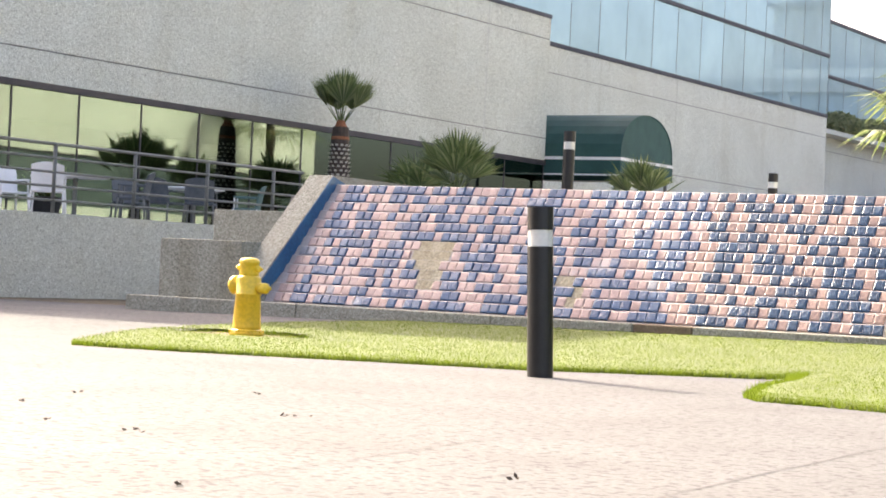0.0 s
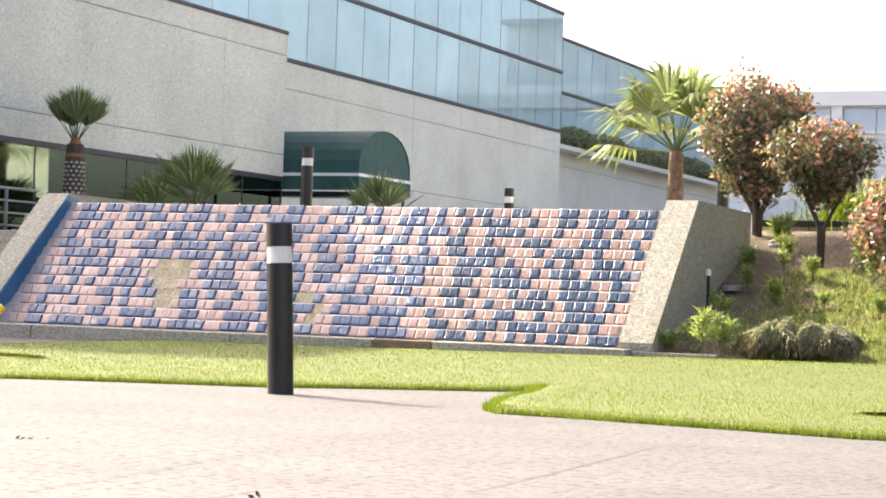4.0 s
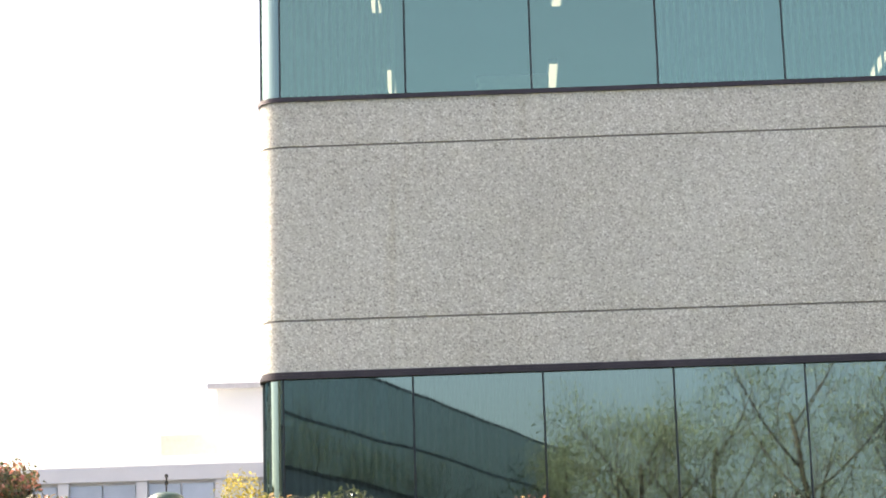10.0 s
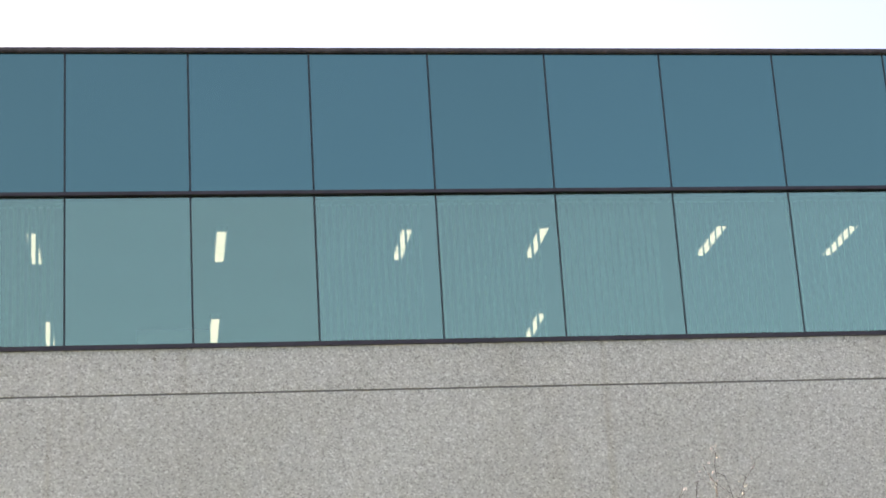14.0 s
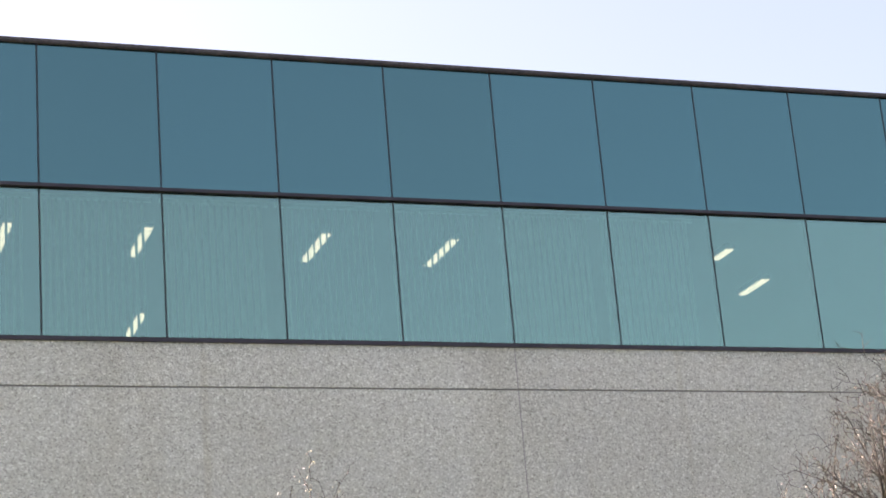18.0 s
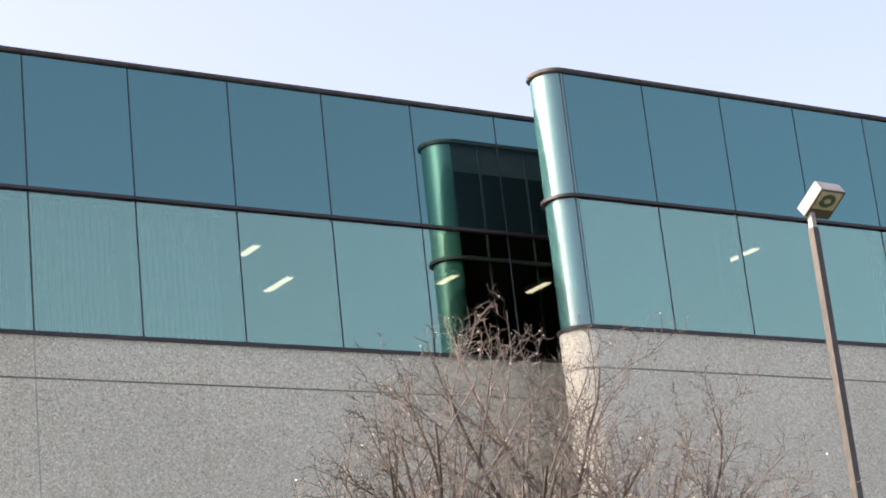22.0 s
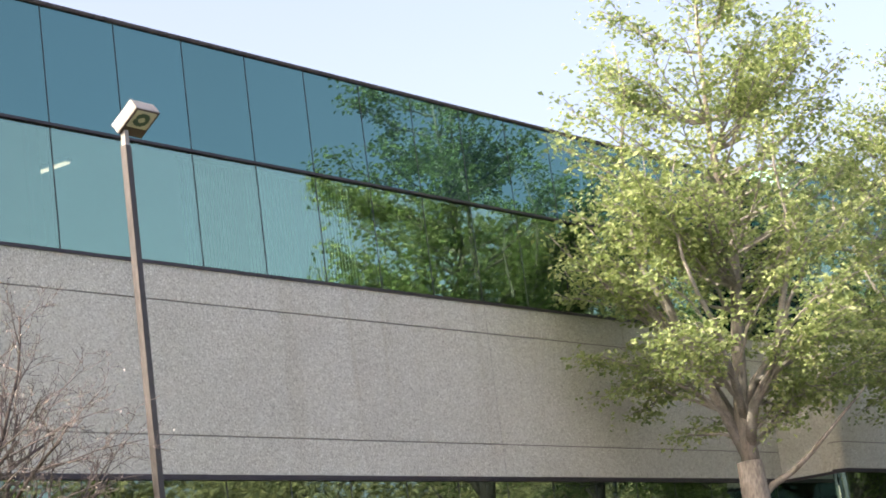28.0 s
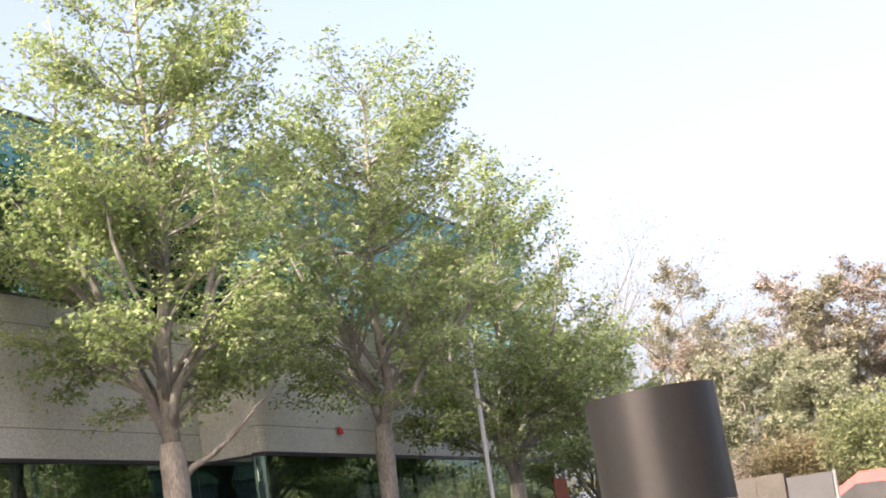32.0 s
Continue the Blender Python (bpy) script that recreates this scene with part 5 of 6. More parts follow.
def potted_agave(at):
    e = thing("potted_plant", at, "spiky agave in a round pot by the windows", "potted plant")
    part("pot", lathe([(0.2, 0.0), (0.3, 0.42), (0.32, 0.45), (0.28, 0.46)], 18), BLACKISH, e)
    rnd = random.Random(3)
    for i in range(16):
        a, el = 2.4 * i, rnd.uniform(0.5, 1.4)
        d = Vector((math.cos(a) * math.cos(el), math.sin(a) * math.cos(el), math.sin(el)))
        V, F = [], []
        tube_data(V, F, [Vector((0, 0, 0.4)), Vector((0, 0, 0.4)) + d * 0.35, Vector((0, 0, 0.4)) + d * 0.7], [0.035, 0.03, 0.003], 4)
        linked("spike", V, F, PALM_LEAF, e)


potted_agave((-24.3, 27.05, T))


# ---- office lights and blinds behind the upper glass ----
def tube_light(x, y, z, length=1.17, w=0.11):
    e = thing("ceiling_light", (x, y, z), "lit fluorescent ceiling fixture behind tinted glass", "ceiling light", "office ceiling lights")
    box("frame", -w / 2 - 0.02, w / 2 + 0.02, 0, length, 0.02, 0.10, WHITE, e)
    box("diffuser", -w / 2, w / 2, 0.02, length - 0.02, 0.0, 0.02, LAMP_ON, e)


for x, y in ((-1.48, 24.45), (0.91, 24.45), (3.31, 24.45), (5.12, 24.45), (7.53, 24.45), (9.37, 24.5), (-1.49, 28.2), (0.93, 28.2), (5.77, 28.2)):
    tube_light(x, y, 9.45)
for x, y, n in ((13.6, 24.5, 0.5), (14.86, 25.8, 0.8), (17.45, 25.1, 0.5), (19.26, 25.1, 0.6), (21.62, 22.65, 1.6)):
    tube_light(x, y, 9.45, n)


def blind(x0, x1, y, z0, z1, angle, label, gap=0.09):
    e = thing("vertical_blind", (x0, y, z0), label, "blind", "window blinds")
    box("headrail", 0, x1 - x0, -0.03, 0.03, z1 - z0 - 0.05, z1 - z0, WHITE, e)
    n = int((x1 - x0) / gap)
    ca, sa = math.cos(radians(angle)) * 0.04, math.sin(radians(angle)) * 0.04
    V = [(-ca, -sa, 0), (ca, sa, 0), (ca, sa, z1 - z0 - 0.05), (-ca, -sa, z1 - z0 - 0.05), (-ca + 0.002, -sa - 0.003, 0), (ca + 0.002, sa - 0.003, 0), (ca + 0.002, sa - 0.003, z1 - z0 - 0.05), (-ca + 0.002, -sa - 0.003, z1 - z0 - 0.05)]
    me = bpy.data.meshes.new("slat")
    me.from_pydata(V, [], [(0, 1, 2, 3), (7, 6, 5, 4), (0, 4, 5, 1), (1, 5, 6, 2), (2, 6, 7, 3), (3, 7, 4, 0)])
    me.materials.append(BLIND)
    for i in range(n):
        o = new("slat", me)
        o.parent = e
        o.location = (gap * (i + 0.5), 0, 0)


for k, a in ((0, 65), (3, 60), (4, 55), (5, 35), (6, 60), (7, 55), (8, 30), (9, 25)):
    xa = -2.55 + PANEL * k + 0.05
    blind(xa, xa + PANEL - 0.1, C_Y + 0.45, Z_SILL - 0.1, Z_MID + 0.05, a, "half-open vertical blind behind teal glass" if a > 40 else "nearly closed pale vertical blind behind teal glass")
for k, a in ((4, 30), (5, 20), (6, 20)):
    xa = 17.21 + PANEL * k + 0.05
    blind(xa, xa + PANEL - 0.1, W_Y + 0.45, Z_SILL - 0.1, Z_MID + 0.05, a, "nearly closed pale vertical blind behind teal glass")
for k, a in ((0, 50), (1, 38), (2, 42), (3, 55), (4, 60)):
    xa = -2.55 + PANEL * k + 0.05
    blind(xa, xa + PANEL - 0.1, C_Y + 0.5, 2.0, Z_HEAD + 0.1, a, "dim vertical blind behind the lower windows")
cabinet = thing("office_cabinet", (-0.2, 26.5, 7.5), "pale office cabinet seen through the glass", "cabinet")
box("body", 0, 1.0, 0, 0.5, 0, 1.3, WHITE, cabinet, bevel=0.01)
box("door", 0.02, 0.49, -0.02, 0, 0.05, 1.25, WHITE, cabinet)
box("door", 0.51, 0.98, -0.02, 0, 0.05, 1.25, WHITE, cabinet)

flood = thing("roof_floodlight", (-2.62, 23.3, Z_TOP + 0.03), "small dark floodlight bracketed to the roof corner", "floodlight")
bar("bracket", (0, 0, -0.02), (0, -0.05, 0.28), 0.015, DARK, flood)
box("lamp_head", 0.02, 0.18, -0.13, -0.02, -0.08, -0.02, RAIL, flood, bevel=0.015)

siren = thing("alarm_siren", (V_Y * 2.318, V_Y - 0.06, 4.85), "red wall-mounted alarm horn", "alarm")
box("backplate", -0.1, 0.1, 0.02, 0.06, -0.1, 0.1, LAMPBOX, siren, bevel=0.01)
part("horn", lathe([(0.10, -0.09), (0.09, 0.03), (0.05, 0.08)], 14), RED, siren)

pole = thing("flag_pole", (44.4, 15.5, 0.0), "slim pale metal pole among the trees", "pole")
part("shaft", lathe([(0.06, -0.2), (0.055, 3.0), (0.05, 6.4)], 12), SEALANT, pole, smooth=True)
part("base_collar", lathe([(0.16, 0.0), (0.16, 0.06), (0.1, 0.12)], 14), LAMPBOX, pole)


# ---- green tank, planter and low plants behind the bank ----
tank = thing("green_tank", (-4.97, 29.6, 1.6), "dark green domed steel tank with a small valve on top", "tank")
part("shell", lathe([(0.29, -0.1), (0.29, 1.72), (0.285, 1.8), (0.25, 1.88), (0.16, 1.93), (0.02, 1.95)], 28), TANK, tank, smooth=True)
part("valve", lathe([(0.012, 1.94), (0.012, 2.05), (0.03, 2.06), (0.03, 2.1), (0.012, 2.11), (0.012, 2.16), (0.028, 2.17), (0.02, 2.21)], 10), DARK, tank)

planter = thing("planter_wall", (-4.7, 23.6, 1.2), "low brown block planter with a dark coping", "planter")
for i in range(4):
    box("block", -1.35 + 0.62 * i, -1.35 + 0.62 * i + 0.61, -0.15, 0.15, 0, 0.46, MORTAR, planter, bevel=0.008)
box("coping", -1.38, 1.15, -0.18, 0.18, 0.46, 0.53, DARK, planter, bevel=0.008)


COVER = leafy("dull_ground_cover", [(0.0, (0.07, 0.085, 0.045)), (0.6, (0.15, 0.165, 0.09)), (1.0, (0.26, 0.26, 0.16))], 0.7, 0.3)
MULCH = leafy("leaf_mulch", [(0.0, (0.045, 0.034, 0.024)), (0.6, (0.10, 0.075, 0.05)), (1.0, (0.2, 0.15, 0.1))], 0.8, 0.15)


def tufts(name, spots, h, w, mat, label, seed, category="ground cover"):
    rnd = random.Random(seed)
    pts = []
    for x, y, r, n in spots:
        for i in range(n):
            a, q = rnd.uniform(0, 6.283), abs(rnd.gauss(0, r))
            px_, py_ = x + math.cos(a) * q, y + math.sin(a) * q
            pts.append((px_, py_, ground_z(px_, py_), max(0.3, 1 - 0.4 * q / r)))
    return tagged(blades(name, pts, h, w, mat, 1.0, seed), label, category, kind="stuff")


rnd = random.Random(12)
tufts("reed_grass", [(-5.2, 24.6, 0.5, 700), (-4.4, 24.6, 0.45, 700), (-3.6, 24.8, 0.5, 500)], 0.75, 0.025, BLADE, "bright green strappy grass behind the planter", 3, "grass")
tufts("weeds", [(-5.5 + 1.9 * math.sqrt(rnd.random()), rnd.uniform(18.95, 21.6), 0.18, 150) for i in range(95)] + [(rnd.uniform(-4.5, -2.2), rnd.uniform(18.9, 19.8), 0.16, 220) for i in range(24)] + [(rnd.uniform(-2.5, 7), rnd.uniform(18.8, 19.6), 0.2, 130) for i in range(40)], 0.075, 0.022, WEED, "patchy yellow-green weeds over the bank", 5)
tufts("matted_weeds", [(rnd.uniform(-5.1, -2.3), rnd.triangular(18.95, 20.9, 19.1), 0.2, 330) for i in range(105)], 0.05, 0.02, WEED, "matted yellow-green weeds round the mounds", 25)
tufts("dry_ground_cover", [(rnd.uniform(-2.0, 8), rnd.uniform(18.75, 19.9), 0.24, 230) for i in range(80)], 0.10, 0.02, DRY, "dry grey-green ground cover along the bank's foot", 6)
tufts("bank_cover", [(rnd.uniform(-1.6, 8.5), rnd.uniform(18.8, 21.6), 0.3, 240) for i in range(150)], 0.09, 0.022, COVER, "low dull green ground cover spreading over the bank", 16)
tufts("bank_leaf_mulch", [(rnd.uniform(-4.0, 8.5), rnd.uniform(19.2, 23.0), 0.5, 120) for i in range(90)], 0.035, 0.045, MULCH, "dark brown leaf mulch under the shrubs", 17)
STRAW = leafy("straw_blade", [(0.0, (0.10, 0.075, 0.045)), (0.6, (0.19, 0.145, 0.09)), (1.0, (0.30, 0.24, 0.16))], 0.7, 0.25)


def hummock(at, rx, rz, count, label, seed, mat, length=0.13):
    """A low mound of fine drooping blades, straw-coloured round its foot."""
    rnd = random.Random(seed)
    V, F, zone = [], [], []
    off = Vector((seed * 1.3, seed * 0.7, 0))
    for i in range(count):
        a, q = rnd.uniform(0, 6.283), math.sqrt(rnd.random())
        out = Vector((math.cos(a), math.sin(a), 0))
        k = 1 + 0.4 * noise.noise(out * 1.3 * (0.4 + q) + off)
        p = out * q * rx * k + Vector((0, 0, rz * k * math.sqrt(max(0.0, 1 - q ** 2.4)) * (0.9 + 0.2 * rnd.random())))
        d = (out * (0.5 + q) + Vector((rnd.gauss(0, 0.45), rnd.gauss(0, 0.45), rnd.gauss(0.5 - 1.3 * q, 0.35)))).normalized()
        side = d.cross(Vector((rnd.gauss(0, 1), rnd.gauss(0, 1), rnd.gauss(0, 1)))).normalized() * 0.006
        L = length * rnd.uniform(0.6, 1.3)
        n = len(V)
        V += [p - side, p + side, p + d * L * 0.6 + side, p + d * L + Vector((0, 0, -0.03))]
        F.append((n, n + 1, n + 2, n + 3))
        zone.append(1 if q + rnd.gauss(0, 0.12) > 0.84 else 0)
    ob = linked("grass_mound", V, F, [mat, STRAW], index=zone)
    ob.location = at
    return tagged(ob, label, "grass mound", "grass mounds on the bank")


hummock(on_bank(-4.68, 19.1), 0.36, 0.27, 7000, "rounded grey-green grass mound with straw at its foot", 71, DRY, 0.055)
hummock(on_bank(-4.26, 19.14), 0.34, 0.25, 6500, "rounded grey-green grass mound beside its twin", 72, DRY, 0.055)
for i in range(30):
    x = -1.3 + 0.33 * i + rnd.uniform(-0.1, 0.1)
    hummock(on_bank(x, 19.1 + 0.5 * (i % 2) * rnd.random() + (0.15 if i > 4 else 0.0)), rnd.uniform(0.2, 0.34), rnd.uniform(0.12, 0.24), 1300, "low dry grey-green grass clump along the lawn", 80 + i, DRY if i % 3 else COVER, 0.085)


def seedling(x, y, h, seed):
    """A soft upright weed: a leaning stem with plumes of narrow bright leaves."""
    rnd = random.Random(seed)
    e = thing("bank_weed", on_bank(x, y), "feathery bright green seedling on the bank", "weed", "weeds on the bank")
    for j in range(rnd.choice((1, 2, 3))):
        lean = Vector((rnd.uniform(-0.35, 0.35), rnd.uniform(-0.35, 0.2), 1)) * h * rnd.uniform(0.7, 1.0)
        v, f = [], []
        tube_data(v, f, [Vector((0, 0, -0.04)), lean * 0.5 + Vector((rnd.uniform(-0.02, 0.02), 0, 0)), lean], [0.008, 0.006, 0.003], 5)
        linked("stem", v, f, STRAW, e)
        V, F = [], []
        for i in range(150):
            g = 0.35 + 0.65 * rnd.random()
            d = Vector((rnd.gauss(0, 1), rnd.gauss(0, 1), rnd.gauss(0.9, 0.6))).normalized()
            leaf_data(V, F, lean * g, d, h * rnd.uniform(0.22, 0.42), rnd, 0.12)
        linked("foliage", V, F, WEED_BRIGHT, e)


WEED_BRIGHT = leafy("bright_weed", [(0.0, (0.18, 0.235, 0.075)), (0.6, (0.29, 0.35, 0.12)), (1.0, (0.42, 0.46, 0.19))], 0.6, 0.5)
for i, (x, y, h) in enumerate(((-5.66, 21.5, 0.3), (-5.5, 20.85, 0.28), (-5.06, 20.5, 0.28), (-5.4, 19.8, 0.36), (-5.6, 20.15, 0.24), (-5.42, 18.98, 0.46), (-5.25, 19.05, 0.38), (-5.75, 18.98, 0.24), (-5.55, 19.1, 0.3), (-5.2, 21.4, 0.26),
                               (-5.45, 22.2, 0.42), (-5.3, 21.9, 0.3), (-4.87, 21.2, 0.24), (-4.4, 21.6, 0.34), (-4.2, 21.1, 0.3), (-3.95, 20.2, 0.24), (-3.7, 20.0, 0.22), (-4.55, 20.4, 0.2), (-4.3, 21.9, 0.4), (-4.0, 19.5, 0.18), (-2.2, 20.9, 0.4), (-2.4, 21.0, 0.34))):
    seedling(x, y, h, 300 + i)
tufts("leaf_litter", [(rnd.uniform(-5.6, 7), rnd.uniform(19.0, 22.5), 0.4, 60) for i in range(60)], 0.03, 0.05, DRY, "dry leaf litter on the soil", 8)
GOLD_LEAF = leafy("golden_leaf", [(0.0, (0.22, 0.19, 0.05)), (0.6, (0.42, 0.35, 0.08)), (1.0, (0.58, 0.46, 0.12))], 0.6, 0.5)
shrub("golden_shrub", (-3.50, 27.0, ground_z(-3.50, 27.0)), (0.5, 0.4, 0.92), GOLD_LEAF, 2200, 0.07, "yellow-green shrub behind the clipped ones", 51, 0.1, 0.02, 3)
cover = thing("valve_cover", on_bank(-5.66, 20.95), "pale round valve cover on the soil", "valve cover")
part("lid", lathe([(0.11, 0.0), (0.11, 0.05), (0.10, 0.06)], 18), LAMPBOX, cover)
spray = thing("sprinkler", on_bank(-5.72, 20.2), "black sprinkler riser with a white head", "sprinkler")
part("riser", lathe([(0.018, -0.1), (0.018, 0.42)], 8), DARK, spray)
part("head", lathe([(0.03, 0.42), (0.03, 0.47), (0.01, 0.49)], 10), WHITE, spray)
for x, y in ((-5.6, 22.4),):
    st = thing("white_stone", on_bank(x, y), "small white stone on the soil", "stone")
    bm = bmesh.new()
    bmesh.ops.create_icosphere(bm, subdivisions=2, radius=0.06)
    for v in bm.verts:
        v.co *= 1 + 0.25 * noise.noise(v.co * 20)
    part("stone", bm, WHITE, st)


# ---- paving joints and fallen leaves ----
def joint_line(a, b, w=0.006):
    d = (Vector(b) - Vector(a)).normalized()
    s = Vector((-d.y, d.x)) * w / 2
    n = 24
    V, F = [], []
    for i in range(n + 1):
        p = Vector(a).lerp(Vector(b), i / n) + Vector((noise.noise(Vector((i * 0.7, a[0], 0))), noise.noise(Vector((i * 0.7, a[1], 5))))) * 0.01
        for q in (p - s, p + s):
            V.append((q.x, q.y, ground_z(q.x, q.y) + 0.003))
    for i in range(n):
        F.append((2 * i, 2 * i + 1, 2 * i + 3, 2 * i + 2))
    linked("paving_joint", V, F, JOINT_P, joints)


JOINT_P = surface("paving_joint", (0.078, 0.0755, 0.075), (0.116, 0.113, 0.112), 0.9, 6.0)
joints = tagged(new("paving_joints"), "thin saw-cut joints across the paving", "paving joints", kind="structure")
for a, b in (((-4.42, 10.9), (-3.1, 0.6)), ((-2.88, 10.5), (-2.2, 0.6)), ((-1.36, 10.3), (-1.3, 0.6)), ((0.1, 10.3), (-0.2, 1.0)), ((-9.5, 6.2), (-0.5, 6.9)), ((-6.1, 11.6), (-5.6, 2.0)), ((-0.5, 6.9), (12, 7.4)), ((-9.0, 3.2), (3.0, 3.6))):
    joint_line(a, b)
for i, (x, y) in enumerate(((-4.96, 7.15), (-4.9, 7.2), (-4.99, 7.1), (-4.79, 5.92), (-4.86, 5.95), (-6.35, 7.35), (-6.06, 6.65), (-5.35, 6.05), (-3.04, 5.66), (-3.61, 4.66), (-5.9, 8.2))):
    V, F = [], []
    rr = random.Random(i)
    for j in range(3):
        leaf_data(V, F, Vector((rr.uniform(-0.02, 0.02), rr.uniform(-0.02, 0.02), 0.006)), Vector((rr.uniform(-1, 1), rr.uniform(-1, 1), 0.25)), 0.026, rr, 0.5)
    lf = linked("fallen_leaf", V, F, BARK_DK)
    lf.location = (x, y, ground_z(x, y))
    tagged(lf, "small dry fallen leaf on the paving", "leaf", "fallen leaves")


# ---- far buildings and trees ----
SOFT_TAN = surface("tan_plant_screen", (0.52, 0.53, 0.45), (0.60, 0.61, 0.53), 0.85)


def far_office():
    e = thing("far_office_building", (0, 150, 0), "long white office building with wide windows in haze", "building")
    x0, x1, top = -62.0, 20.0, 17.2
    box("wall", x0, x1, 0.3, 20, -1, top, STUCCO, e)
    box("cornice", x0, x1, -0.3, 0.28, top - 1.0, top + 0.1, STUCCO, e)
    box("parapet", -31.0, x1, 4.0, 4.3, top, top + 1.3, STUCCO, e)
    x = -56.0
    while x < 18:
        for z in (14.25, 12.0, 9.75, 7.5, 5.25, 3.0):
            for xa in (x, x + 2.5):
                w = box("window", xa, xa + 2.35, 0.1, 0.32, z, z + 1.7, GLASS_FAR, e)
                box("window_sill", xa - 0.05, xa + 2.4, -0.02, 0.29, z - 0.12, z - 0.005, STUCCO, w)
        box("pier", x - 0.9, x - 0.1, -0.15, 0.3, -1, top - 1.0, STUCCO, e)
        x += 5.9
    box("stair_tower", -22.2, 6.0, 6, 20, top, 23.8, STUCCO, e)
    box("tower_roof", -22.9, 6.4, 5.4, 20.4, 23.8, 24.2, SEALANT, e)
    box("roof_plant", -27.0, -22.3, 8, 14, top, 20.6, SOFT_TAN, e)
    box("vent", -28.0, -27.0, 5, 6, top, top + 0.6, RAIL, e)


# Window colour lightened to stand in for haze over the distance.
GLASS_FAR = coated_glass("hazed_far_glass", (0.50, 0.57, 0.63), False, (0.5, 0.60, 0.70), 0.2, 0.2)
far_office()

far_spec = dict(LEAFY_SPEC, levels=3, split=[8, 6, 5], wobble=0.2)
# Gum leaves lightened and greyed; distance haze is put into their colour.
EUC = leafy("hazed_gum_leaf", [(0.0, (0.16, 0.18, 0.115)), (0.5, (0.235, 0.255, 0.165)), (0.8, (0.285, 0.292, 0.205)), (1.0, (0.35, 0.345, 0.265))], 0.6, 0.4)
EUC_TAN = leafy("hazed_gum_leaf_tan", [(0.0, (0.17, 0.16, 0.115)), (0.5, (0.25, 0.24, 0.175)), (1.0, (0.36, 0.335, 0.26))], 0.6, 0.4)
EUC_RED = leafy("hazed_gum_leaf_russet", [(0.0, (0.20, 0.163, 0.135)), (0.5, (0.28, 0.23, 0.195)), (1.0, (0.37, 0.315, 0.275))], 0.6, 0.4)
for i, (az, dist, h) in enumerate(((74.6, 105, 13.5), (75.9, 104, 12.6))):
    p = bearing(az) * dist
    tree("gum_tree", (p.x, p.y, 0.0), "tall nearly bare pale tree in the hazy distance", 60 + i, far_spec, h, 0.2, BARK_PALE, EUC_TAN, 2600, 0.12, 0.4, group="distant trees")
GUMS = ((76.9, 104, 15.6, 2.9, EUC_TAN, "pale tan gum tree in the hazy distance"), (78.2, 92, 10.9, 2.9, EUC, "olive-green gum tree before taller ones"),
        (79.6, 106, 14.6, 2.5, EUC_RED, "russet gum tree with dark forked limbs"), (80.7, 101, 13.2, 2.0, EUC_TAN, "thin greyish gum tree with gaps in its crown"),
        (81.8, 104, 14.4, 2.4, EUC_RED, "russet gum tree with a dark leaning trunk"), (83.1, 108, 14.8, 2.7, EUC_TAN, "greyish gum tree at the end of the row"),
        (76.6, 95, 10.2, 2.4, EUC_RED, "rust-tinged gum tree behind the street trees"), (80.2, 90, 8.6, 2.4, EUC, "low olive gum tree in the row"),
        (85.0, 100, 13.0, 2.8, EUC, "olive gum tree beyond the lot"))
for i, (az, dist, h, w, mat, label) in enumerate(GUMS):
    p = bearing(az) * dist
    crowned_tree("gum_tree", (p.x, p.y, 0.0), label, 63 + i, [(h * 0.22, w * 0.5), (h * 0.4, w), (h * 0.65, w * 1.05), (h * 0.85, w * 0.8), (h, w * 0.25)], h * 0.24, 0.2, 92, 0.19, mat, 0.01 * (i % 3 - 1), "distant trees", 0.0, 34, 5, BARK, BARK)
PALE_LIME = leafy("pale_lime_leaf", [(0.0, (0.11, 0.135, 0.06)), (0.6, (0.2, 0.225, 0.11)), (1.0, (0.32, 0.33, 0.18))], 0.5, 0.4)
AUTUMN = leafy("autumn_leaf", [(0.0, (0.13, 0.115, 0.06)), (0.6, (0.22, 0.185, 0.1)), (1.0, (0.32, 0.25, 0.15))], 0.6, 0.4)
for i, (az, dist, h, mat) in enumerate(((79.2, 62, 2.8, AUTUMN), (80.2, 64, 2.6, AUTUMN), (81.9, 50, 3.1, PALE_LIME), (73.2, 80, 3.0, LEAF_OLIVE), (77.9, 70, 2.6, EUC_RED))):
    p = bearing(az) * dist
    tree("small_tree", (p.x, p.y, 0.0), "bushy olive-green tree at the lot's edge", 80 + i, far_spec, h, 0.12, BARK, mat, 11000, 0.12, 0.3, group="trees round the lot")

GATE_GREY = surface("gate_grey", (0.052, 0.055, 0.056), (0.07, 0.073, 0.075), 0.6)
enc = thing("lot_enclosure", (29.0, 5.69, 0), "pale block enclosure with a grey metal gate", "enclosure")
OLD_BLOCK = surface("old_block", (0.075, 0.068, 0.058), (0.11, 0.10, 0.088), 0.9, 2.0, 40.0, 0.3, 0.4)
for i in range(3):
    for j in range(8):
        box("block", 0.004, 0.2, 0.42 * i + 0.004, 0.42 * i + 0.416, 0.2 * j - 0.02 + 0.003, 0.2 * j + 0.177, OLD_BLOCK, enc)
box("block_wall", 0.01, 0.19, 0.005, 1.27, -0.2, 1.575, OLD_BLOCK, enc)
box("gate", 0.05, 0.10, -0.68, -0.02, 0.05, 1.5, GATE_GREY, enc)
bar("gate_post", (0.08, -0.71, -0.1), (0.08, -0.71, 1.52), 0.03, RAIL, enc)
board = thing("board_fence", (*(bearing(72.7) * 55).xy, 0), "rust-brown board fence panel", "fence")
